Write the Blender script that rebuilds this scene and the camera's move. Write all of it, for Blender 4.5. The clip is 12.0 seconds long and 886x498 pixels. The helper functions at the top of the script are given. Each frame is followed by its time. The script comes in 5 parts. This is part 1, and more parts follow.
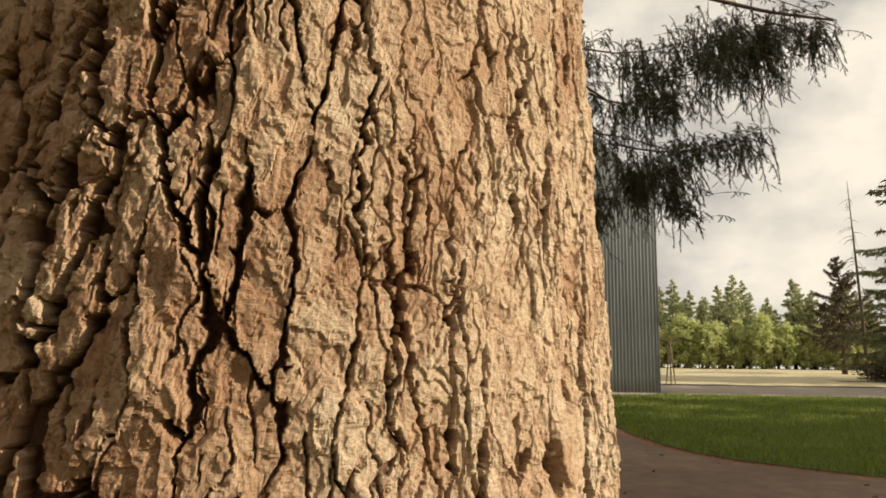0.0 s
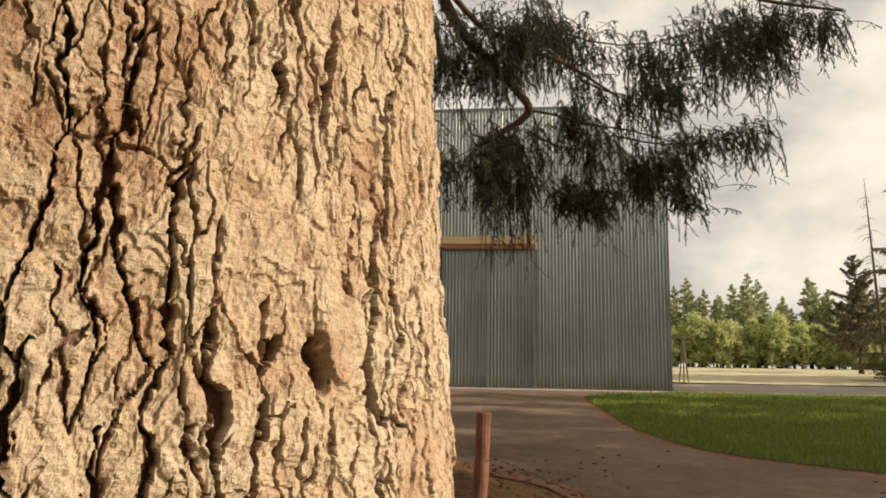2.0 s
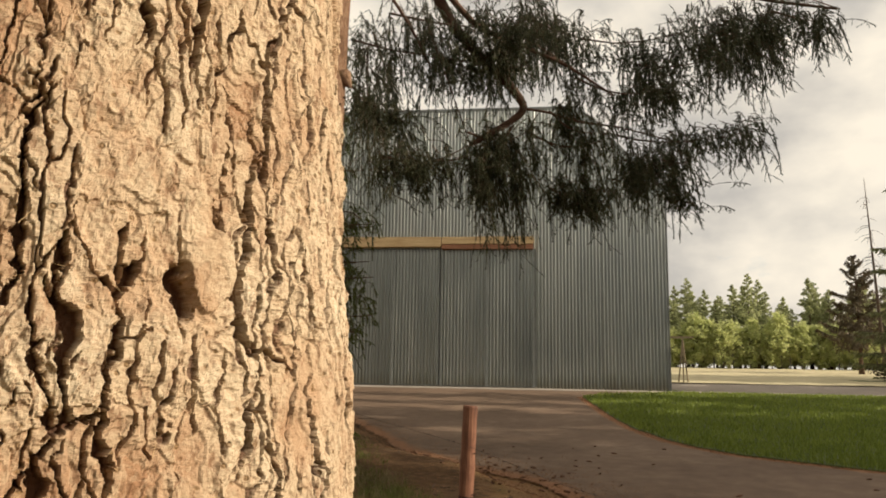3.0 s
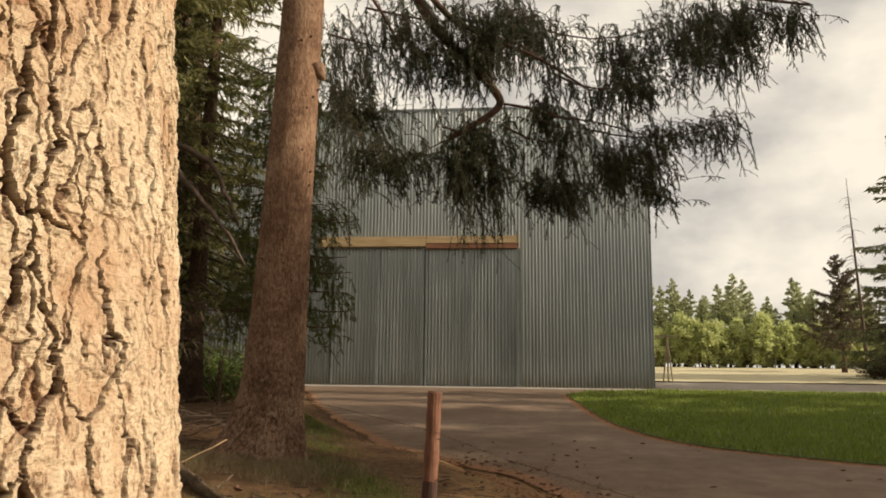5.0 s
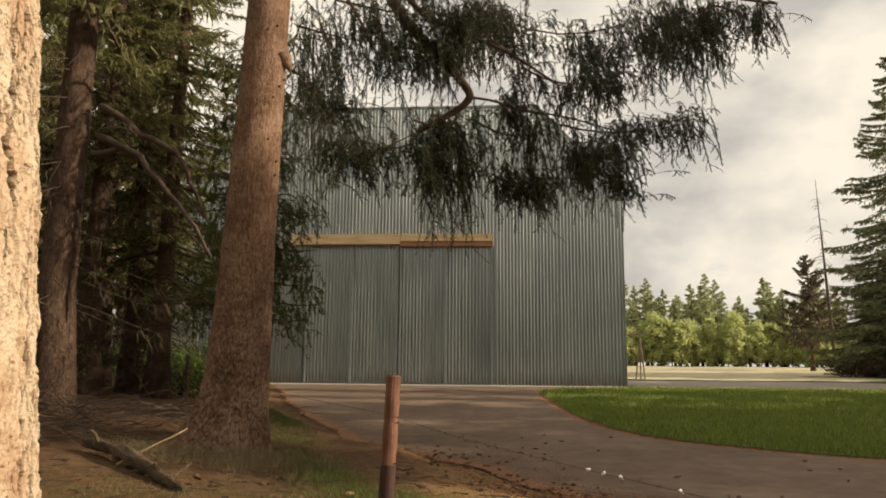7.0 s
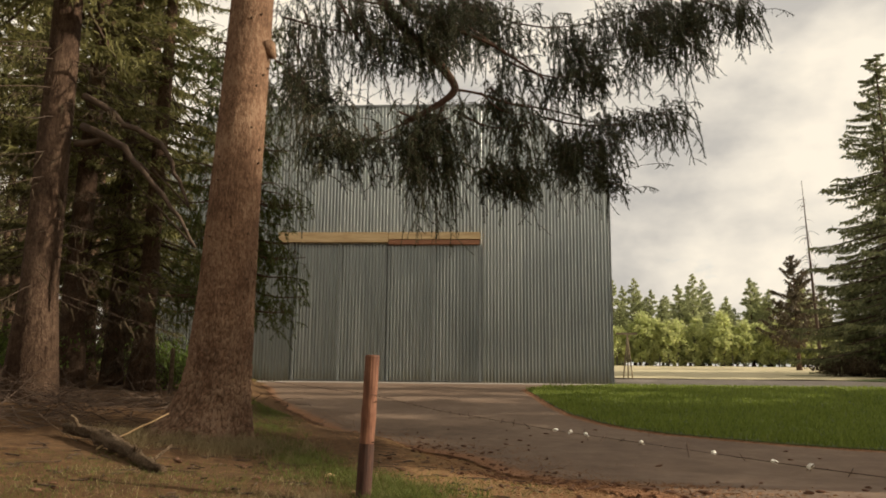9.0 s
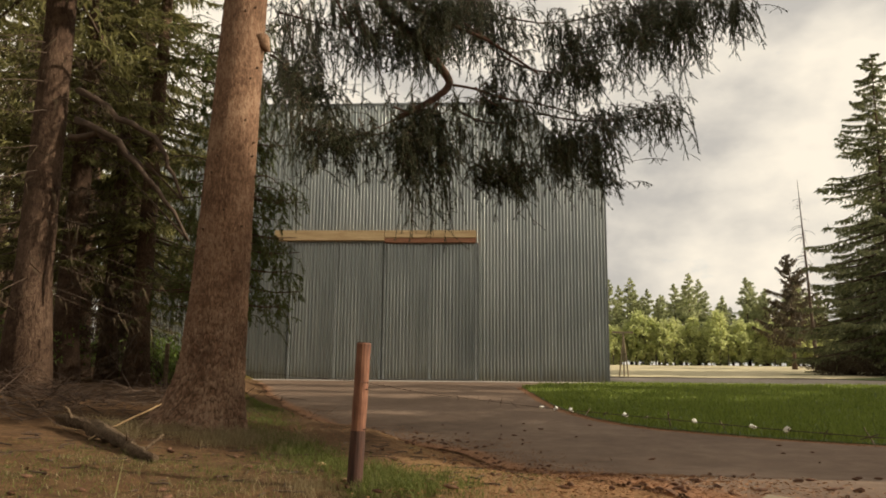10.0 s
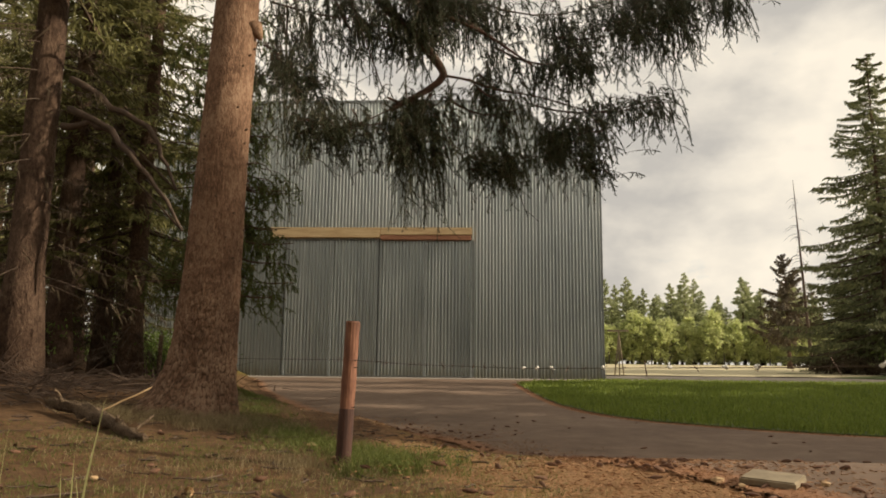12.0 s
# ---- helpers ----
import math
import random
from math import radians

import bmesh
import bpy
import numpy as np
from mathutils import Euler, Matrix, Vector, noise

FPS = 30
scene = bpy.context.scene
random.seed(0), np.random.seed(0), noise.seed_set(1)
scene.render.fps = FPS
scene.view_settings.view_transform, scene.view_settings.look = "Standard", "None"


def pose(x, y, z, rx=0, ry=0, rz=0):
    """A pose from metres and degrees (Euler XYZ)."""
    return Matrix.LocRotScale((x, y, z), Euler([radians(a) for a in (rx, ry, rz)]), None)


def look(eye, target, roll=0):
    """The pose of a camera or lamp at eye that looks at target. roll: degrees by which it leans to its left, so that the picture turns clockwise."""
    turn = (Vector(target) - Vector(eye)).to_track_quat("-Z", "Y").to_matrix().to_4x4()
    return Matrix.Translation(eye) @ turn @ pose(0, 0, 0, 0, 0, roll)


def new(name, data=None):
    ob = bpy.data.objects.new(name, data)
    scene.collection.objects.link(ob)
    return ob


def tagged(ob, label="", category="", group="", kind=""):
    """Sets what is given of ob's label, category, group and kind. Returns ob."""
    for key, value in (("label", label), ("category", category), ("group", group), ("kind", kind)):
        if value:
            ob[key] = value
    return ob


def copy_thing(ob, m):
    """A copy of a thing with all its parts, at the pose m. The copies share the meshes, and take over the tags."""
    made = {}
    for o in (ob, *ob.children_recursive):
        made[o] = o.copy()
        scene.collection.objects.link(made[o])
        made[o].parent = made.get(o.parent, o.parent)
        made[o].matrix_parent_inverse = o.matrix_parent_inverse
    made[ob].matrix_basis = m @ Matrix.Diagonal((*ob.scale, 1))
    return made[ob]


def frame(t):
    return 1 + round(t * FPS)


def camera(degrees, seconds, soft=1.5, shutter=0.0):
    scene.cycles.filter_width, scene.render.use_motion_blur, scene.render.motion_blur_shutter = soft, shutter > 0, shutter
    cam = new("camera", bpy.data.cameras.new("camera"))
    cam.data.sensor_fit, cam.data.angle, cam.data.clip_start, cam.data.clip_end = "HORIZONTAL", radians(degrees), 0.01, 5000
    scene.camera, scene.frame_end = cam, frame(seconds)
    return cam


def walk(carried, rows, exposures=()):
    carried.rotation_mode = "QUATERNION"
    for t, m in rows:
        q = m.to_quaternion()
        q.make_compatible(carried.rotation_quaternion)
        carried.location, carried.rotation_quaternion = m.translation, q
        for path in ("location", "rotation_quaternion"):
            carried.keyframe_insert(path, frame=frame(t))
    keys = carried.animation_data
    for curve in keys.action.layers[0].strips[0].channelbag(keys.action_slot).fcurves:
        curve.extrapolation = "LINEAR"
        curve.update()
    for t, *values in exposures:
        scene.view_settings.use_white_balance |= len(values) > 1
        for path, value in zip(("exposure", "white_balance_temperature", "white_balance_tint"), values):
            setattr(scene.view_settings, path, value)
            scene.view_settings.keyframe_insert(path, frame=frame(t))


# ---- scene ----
cam = camera(61.4, 12.0, soft=1.8)
PATH = [
    (0, (0.06, -0.04, 1.402), (-0.143, 1.926, 1.708), 0.7),
    (0.5, (0.097, -0.007, 1.382), (-0.119, 1.958, 1.686), 0.7),
    (1, (0.138, 0.018, 1.362), (-0.089, 1.982, 1.665), 0.9),
    (1.5, (0.187, 0.037, 1.346), (-0.046, 2.0, 1.648), 0.9),
    (2, (0.235, 0.047, 1.325), (-0.005, 2.009, 1.627), 0.9),
    (2.5, (0.288, 0.05, 1.3), (0.045, 2.012, 1.603), 1.0),
    (3, (0.338, 0.05, 1.275), (0.096, 2.012, 1.579), 0.9),
    (5, (0.506, 0.078, 1.166), (0.297, 2.043, 1.474), 0.6),
    (5.5, (0.544, 0.083, 1.143), (0.351, 2.05, 1.452), 0.6),
    (6, (0.574, 0.087, 1.118), (0.401, 2.055, 1.427), 0.6),
    (6.5, (0.601, 0.096, 1.087), (0.443, 2.066, 1.395), 0.5),
    (7, (0.629, 0.103, 1.053), (0.483, 2.074, 1.362), 0.5),
    (7.5, (0.646, 0.112, 1.014), (0.511, 2.083, 1.323), 0.5),
    (9.5, (0.729, 0.094, 0.864), (0.616, 2.067, 1.175), 0.5),
    (10, (0.747, 0.097, 0.819), (0.638, 2.069, 1.129), 0.5),
    (10.5, (0.757, 0.101, 0.777), (0.647, 2.074, 1.088), 0.5),
    (11, (0.774, 0.108, 0.745), (0.67, 2.081, 1.055), 0.6),
    (11.5, (0.78, 0.123, 0.714), (0.675, 2.096, 1.023), 0.6),
    (12, (0.802, 0.109, 0.668), (0.702, 2.083, 0.978), 0.6),
]
walk(cam, [(t, look(eye, target, roll)) for t, eye, target, roll in PATH])

# ---- world, sun ----
SUN = Vector((0.97, -0.045, 0.42)).normalized()   # towards the sun: low, from the right
scene.view_settings.exposure = 0.0
sun = new("sun", bpy.data.lights.new("sun", "SUN"))
sun.data.energy, sun.data.angle, sun.data.color = 6.0, radians(0.6), (1.0, 0.86, 0.66)
sun.matrix_world = look((60, -8, 40), Vector((60, -8, 40)) - SUN)


def build_world():
    w = bpy.data.worlds.new("sky")
    scene.world = w
    w.use_nodes = True
    nt = w.node_tree
    nt.nodes.clear()
    N, L = nt.nodes.new, nt.links.new
    sky = N("ShaderNodeTexSky")
    sky.sky_type, sky.sun_disc = "NISHITA", False
    sky.sun_elevation = math.asin(SUN.z)
    sky.sun_rotation = math.atan2(SUN.x, SUN.y)
    blue = N("ShaderNodeBackground")
    blue.inputs["Strength"].default_value = 0.12
    L(sky.outputs[0], blue.inputs["Color"])
    co = N("ShaderNodeTexCoord")
    mp = N("ShaderNodeMapping")
    mp.inputs["Scale"].default_value = (1.0, 1.0, 1.7)
    mp.inputs["Location"].default_value = (0.37, 0.12, 0.3)
    L(co.outputs["Generated"], mp.inputs["Vector"])
    big = N("ShaderNodeTexNoise")
    big.inputs["Scale"].default_value, big.inputs["Detail"].default_value, big.inputs["Roughness"].default_value = 2.1, 7, 0.55
    small = N("ShaderNodeTexNoise")
    small.inputs["Scale"].default_value, small.inputs["Detail"].default_value, small.inputs["Roughness"].default_value = 4.6, 8, 0.5
    L(mp.outputs[0], big.inputs["Vector"])
    L(mp.outputs[0], small.inputs["Vector"])
    cover = N("ShaderNodeValToRGB")
    cover.color_ramp.elements[0].position, cover.color_ramp.elements[1].position = 0.25, 0.34
    L(big.outputs["Fac"], cover.inputs["Fac"])
    tone = N("ShaderNodeValToRGB")
    e = tone.color_ramp.elements
    e[0].position, e[0].color = 0.37, (0.56, 0.525, 0.475, 1)
    e[1].position, e[1].color = 0.60, (1.0, 0.90, 0.74, 1)
    m = tone.color_ramp.elements.new(0.5)
    m.color = (0.82, 0.75, 0.64, 1)
    L(small.outputs["Fac"], tone.inputs["Fac"])
    cloud = N("ShaderNodeBackground")
    cloud.inputs["Strength"].default_value = 1.02
    L(tone.outputs[0], cloud.inputs["Color"])
    mix = N("ShaderNodeMixShader")
    L(cover.outputs[0], mix.inputs[0])
    L(blue.outputs[0], mix.inputs[1])
    L(cloud.outputs[0], mix.inputs[2])
    out = N("ShaderNodeOutputWorld")
    L(mix.outputs[0], out.inputs["Surface"])


build_world()


# ---- materials ----
class Nodes:
    """A node material under construction, with short calls for what is used often."""

    def __init__(self, name):
        self.mat = bpy.data.materials.new(name)
        self.mat.use_nodes = True
        self.nt = self.mat.node_tree
        self.bsdf = self.nt.nodes["Principled BSDF"]
        self.co = self.nt.nodes.new("ShaderNodeTexCoord").outputs["Object"]

    def link(self, a, b):
        self.nt.links.new(a, b)

    def noise(self, scale, detail=4, rough=0.55, stretch=(1, 1, 1)):
        m = self.nt.nodes.new("ShaderNodeMapping")
        m.inputs["Scale"].default_value = stretch
        self.link(self.co, m.inputs["Vector"])
        n = self.nt.nodes.new("ShaderNodeTexNoise")
        n.inputs["Scale"].default_value, n.inputs["Detail"].default_value, n.inputs["Roughness"].default_value = scale, detail, rough
        self.link(m.outputs[0], n.inputs["Vector"])
        return n.outputs["Fac"]

    def voronoi(self, scale, feature="F1", stretch=(1, 1, 1)):
        m = self.nt.nodes.new("ShaderNodeMapping")
        m.inputs["Scale"].default_value = stretch
        self.link(self.co, m.inputs["Vector"])
        n = self.nt.nodes.new("ShaderNodeTexVoronoi")
        n.feature = feature
        n.inputs["Scale"].default_value = scale
        self.link(m.outputs[0], n.inputs["Vector"])
        return n.outputs["Distance"]

    def ramp(self, fac, *stops):
        r = self.nt.nodes.new("ShaderNodeValToRGB")
        e = r.color_ramp.elements
        while len(e) < len(stops):
            e.new(0.5)
        for el, (p, c) in zip(e, stops):
            el.position = p
            el.color = (*c, 1) if isinstance(c, tuple) else (c, c, c, 1)
        self.link(fac, r.inputs["Fac"])
        return r.outputs["Color"]

    def mix(self, fac, a, b, mode="MIX"):
        m = self.nt.nodes.new("ShaderNodeMix")
        m.data_type, m.blend_type = "RGBA", mode
        for sock, v in ((m.inputs[0], fac), (m.inputs[6], a), (m.inputs[7], b)):
            if isinstance(v, (int, float)):
                sock.default_value = v
            elif isinstance(v, tuple):
                sock.default_value = (*v, 1)
            else:
                self.link(v, sock)
        return m.outputs[2]

    def math(self, op, a, b=0.0):
        m = self.nt.nodes.new("ShaderNodeMath")
        m.operation = op
        for sock, v in zip(m.inputs, (a, b)):
            if isinstance(v, (int, float)):
                sock.default_value = v
            else:
                self.link(v, sock)
        return m.outputs[0]

    def attr(self, name):
        a = self.nt.nodes.new("ShaderNodeAttribute")
        a.attribute_name = name
        return a.outputs["Fac"]

    def island(self):
        return self.nt.nodes.new("ShaderNodeNewGeometry").outputs["Random Per Island"]

    def object_random(self):
        return self.nt.nodes.new("ShaderNodeObjectInfo").outputs["Random"]

    def finish(self, color, rough=0.85, bump=None, strength=0.4, distance=0.01, metal=0.0, spec=None):
        self.link(color, self.bsdf.inputs["Base Color"])
        if isinstance(rough, (int, float)):
            self.bsdf.inputs["Roughness"].default_value = rough
        else:
            self.link(rough, self.bsdf.inputs["Roughness"])
        self.bsdf.inputs["Metallic"].default_value = metal
        if spec is not None:
            self.bsdf.inputs["Specular IOR Level"].default_value = spec
        if bump is not None:
            b = self.nt.nodes.new("ShaderNodeBump")
            b.inputs["Strength"].default_value, b.inputs["Distance"].default_value = strength, distance
            self.link(bump, b.inputs["Height"])
            self.link(b.outputs[0], self.bsdf.inputs["Normal"])
        return self.mat


def plain(name, dark, light, scale, rough=0.85, bump_scale=None, distance=0.01, stretch=(1, 1, 1), metal=0.0, strength=0.4):
    """A two-tone weathered surface with coarse stains and fine grain."""
    n = Nodes(name)
    coarse = n.noise(scale, 5, 0.6, stretch)
    fine = n.noise(scale * 9, 3, 0.6, stretch)
    c = n.ramp(n.math("ADD", n.math("MULTIPLY", coarse, 0.65), n.math("MULTIPLY", fine, 0.35)), (0.34, dark), (0.66, light))
    b = n.noise(bump_scale or scale * 6, 5, 0.65, stretch)
    return n.finish(c, rough, b, strength, distance, metal)


def near_bark():
    n = Nodes("scaly_bark")
    plate, flake, crack = n.attr("plate"), n.attr("flake"), n.attr("crack")
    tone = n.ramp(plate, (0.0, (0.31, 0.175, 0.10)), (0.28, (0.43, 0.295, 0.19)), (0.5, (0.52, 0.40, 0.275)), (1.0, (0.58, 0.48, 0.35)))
    tone = n.mix(n.ramp(flake, (0.4, 0.0), (0.9, 0.35)), tone, (0.55, 0.435, 0.30))
    # brown flake rims; the darkening also paints in shade along their edges
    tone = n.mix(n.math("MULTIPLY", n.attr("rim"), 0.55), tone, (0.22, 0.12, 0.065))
    stain = n.noise(14, 6, 0.65)
    tone = n.mix(n.ramp(stain, (0.52, 0.0), (0.70, 0.55)), tone, (0.34, 0.19, 0.105))
    fine = n.noise(150, 4, 0.7, (1, 1, 2.2))
    tone = n.mix(n.ramp(fine, (0.36, 0.5), (0.52, 0.0)), tone, (0.28, 0.16, 0.085))
    fleck = n.noise(95, 5, 0.75, (1, 1, 0.42))
    tone = n.mix(n.ramp(fleck, (0.35, 0.85), (0.46, 0.0)), tone, (0.17, 0.085, 0.045))
    patch = n.noise(7, 4, 0.6)
    tone = n.mix(n.ramp(patch, (0.50, 0.0), (0.66, 0.35)), tone, (0.40, 0.25, 0.15))
    # small round pores
    pore = n.voronoi(74, "F1", (1, 1, 1.2))
    ring = n.ramp(n.math("ADD", pore, n.math("MULTIPLY", n.noise(240, 2), 0.22)), (0.12, 0.45), (0.22, 1.0), (0.33, 0.0))
    keep = n.ramp(n.noise(34, 2), (0.36, 0.0), (0.43, 1.0))
    tone = n.mix(n.math("MULTIPLY", ring, keep), tone, (0.22, 0.13, 0.06))
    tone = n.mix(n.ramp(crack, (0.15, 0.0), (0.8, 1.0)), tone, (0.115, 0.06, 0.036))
    h = n.math("ADD", n.math("MULTIPLY", fine, 0.6), n.math("MULTIPLY", n.noise(420, 3, 0.7), 0.12))
    h = n.math("SUBTRACT", h, n.math("MULTIPLY", n.math("MULTIPLY", ring, keep), 0.5))
    h = n.math("ADD", h, n.math("MULTIPLY", n.noise(70, 5, 0.75, (1, 1, 1.6)), 0.8))
    h = n.math("ADD", h, n.math("MULTIPLY", fleck, 0.9))
    return n.finish(tone, 0.9, h, 0.75, 0.0032, spec=0.2)


def trunk_bark(name, dark, mid, light, scale=1.0, plated=False):
    n = Nodes(name)
    flake = n.noise(30 * scale, 5, 0.7, (1, 1, 0.42))
    stain = n.noise(2.4, 6, 0.65)
    fine = n.noise(75, 4, 0.65, (1, 1, 0.5))
    c = n.ramp(n.math("ADD", n.math("MULTIPLY", stain, 0.45), n.math("MULTIPLY", flake, 0.55)), (0.40, dark), (0.5, mid), (0.61, light))
    c = n.mix(n.ramp(fine, (0.36, 0.6), (0.48, 0.0)), c, tuple(v * 0.65 for v in dark))
    if plated:
        c = n.mix(n.ramp(n.attr("plate"), (0.35, 0.0), (1.0, 0.32)), c, (0.33, 0.235, 0.165))
        c = n.mix(n.ramp(n.attr("groove"), (0.2, 0.0), (0.9, 0.55)), c, tuple(v * 0.5 for v in dark))
    h = n.math("ADD", flake, n.math("MULTIPLY", fine, 0.4))
    return n.finish(c, 0.92, h, 1.0, 0.02 if plated else 0.035, spec=0.12)


def leaf_mat(name, dark, mid, light, shine=0.6):
    n = Nodes(name)
    c = n.ramp(n.island(), (0.0, dark), (0.55, mid), (1.0, light))
    c = n.mix(n.ramp(n.noise(0.9, 3), (0.4, 0.0), (0.65, 0.6)), c, mid)
    c = n.mix(n.math("MULTIPLY", n.object_random(), 0.35), c, dark)
    m = n.finish(c, shine, spec=0.25)
    n.bsdf.inputs["Transmission Weight"].default_value = 0.0
    return m


def translucent_leaf(name, dark, light, glow=0.45):
    n = Nodes(name)
    c = n.ramp(n.island(), (0.0, dark), (1.0, light))
    c = n.mix(n.math("MULTIPLY", n.object_random(), 0.4), c, dark)
    m = n.finish(c, 0.6, spec=0.25)
    tr = n.nt.nodes.new("ShaderNodeBsdfTranslucent")
    n.link(c, tr.inputs["Color"])
    mx = n.nt.nodes.new("ShaderNodeMixShader")
    mx.inputs[0].default_value = glow
    n.link(n.bsdf.outputs[0], mx.inputs[1])
    n.link(tr.outputs[0], mx.inputs[2])
    n.link(mx.outputs[0], n.nt.nodes["Material Output"].inputs["Surface"])
    return m


def ground_mat():
    n = Nodes("forest_floor")
    litter, moss = n.attr("litter"), n.attr("moss")
    big, mid, fine = n.noise(0.9, 5, 0.6), n.noise(7, 6, 0.65), n.noise(55, 4, 0.7)
    brown = n.ramp(n.math("ADD", n.math("MULTIPLY", mid, 0.5), n.math("MULTIPLY", fine, 0.5)), (0.36, (0.042, 0.023, 0.012)), (0.5, (0.10, 0.056, 0.028)), (0.64, (0.20, 0.118, 0.058)))
    green = n.ramp(fine, (0.36, (0.045, 0.046, 0.008)), (0.5, (0.12, 0.106, 0.018)), (0.66, (0.24, 0.20, 0.036)))
    c = n.mix(n.ramp(n.math("ADD", n.math("MULTIPLY", moss, 0.6), n.math("MULTIPLY", mid, 0.55)), (0.38, 0.0), (0.60, 0.9)), brown, green)
    orange = n.ramp(fine, (0.36, (0.12, 0.060, 0.028)), (0.5, (0.26, 0.145, 0.068)), (0.65, (0.42, 0.265, 0.14)))
    c = n.mix(n.ramp(n.math("ADD", n.math("MULTIPLY", litter, 0.75), n.math("MULTIPLY", mid, 0.5)), (0.52, 0.0), (0.72, 0.9)), c, orange)
    c = n.mix(n.ramp(big, (0.42, 0.0), (0.68, 0.35)), c, (0.13, 0.085, 0.05))
    h = n.math("ADD", mid, n.math("MULTIPLY", fine, 0.7))
    return n.finish(c, 0.95, h, 0.8, 0.02, spec=0.1)


def asphalt_mat():
    n = Nodes("asphalt")
    big, mid, grit = n.noise(0.35, 5, 0.6), n.noise(3.0, 6, 0.7), n.noise(160, 3, 0.7)
    c = n.ramp(n.math("ADD", n.math("MULTIPLY", big, 0.45), n.math("MULTIPLY", mid, 0.55)), (0.36, (0.132, 0.090, 0.063)), (0.52, (0.192, 0.133, 0.095)), (0.68, (0.265, 0.194, 0.142)))
    c = n.mix(n.ramp(grit, (0.35, 0.5), (0.55, 0.0)), c, (0.075, 0.058, 0.048))
    litter = n.attr("litter")
    c = n.mix(n.ramp(n.math("ADD", n.math("MULTIPLY", litter, 0.7), n.math("MULTIPLY", mid, 0.6)), (0.58, 0.0), (0.8, 0.8)), c, (0.29, 0.145, 0.075))
    return n.finish(c, 0.85, n.math("ADD", grit, mid), 0.5, 0.006, spec=0.12)


def cladding_mat():
    n = Nodes("grey_green_cladding")
    streak = n.noise(1.2, 5, 0.6, (3.5, 1, 0.12))
    big = n.noise(0.16, 4, 0.6)
    fine = n.noise(20, 4, 0.6)
    c = n.ramp(n.math("ADD", n.math("MULTIPLY", streak, 0.6), n.math("MULTIPLY", big, 0.4)), (0.36, (0.29, 0.315, 0.31)), (0.64, (0.45, 0.47, 0.45)))
    geo = n.nt.nodes.new("ShaderNodeSeparateXYZ")
    n.link(n.co, geo.inputs[0])
    # algae and splashed dirt near the foot, ragged
    foot = n.math("ADD", n.math("MULTIPLY", geo.outputs["Z"], -0.8), n.math("MULTIPLY", streak, 1.7))
    c = n.mix(n.ramp(foot, (0.2, 0.0), (0.9, 0.6)), c, (0.15, 0.135, 0.065))
    return n.finish(c, 0.30, fine, 0.10, 0.002, metal=0.72)


def post_mat():
    n = Nodes("post_wood")
    grain = n.noise(9, 6, 0.6, (6, 6, 0.5))
    stain = n.noise(5, 4, 0.6)
    c = n.ramp(n.math("ADD", n.math("MULTIPLY", grain, 0.6), n.math("MULTIPLY", stain, 0.4)), (0.36, (0.065, 0.024, 0.014)), (0.52, (0.17, 0.070, 0.038)), (0.66, (0.30, 0.145, 0.082)))
    return n.finish(c, 0.8, grain, 0.5, 0.004)


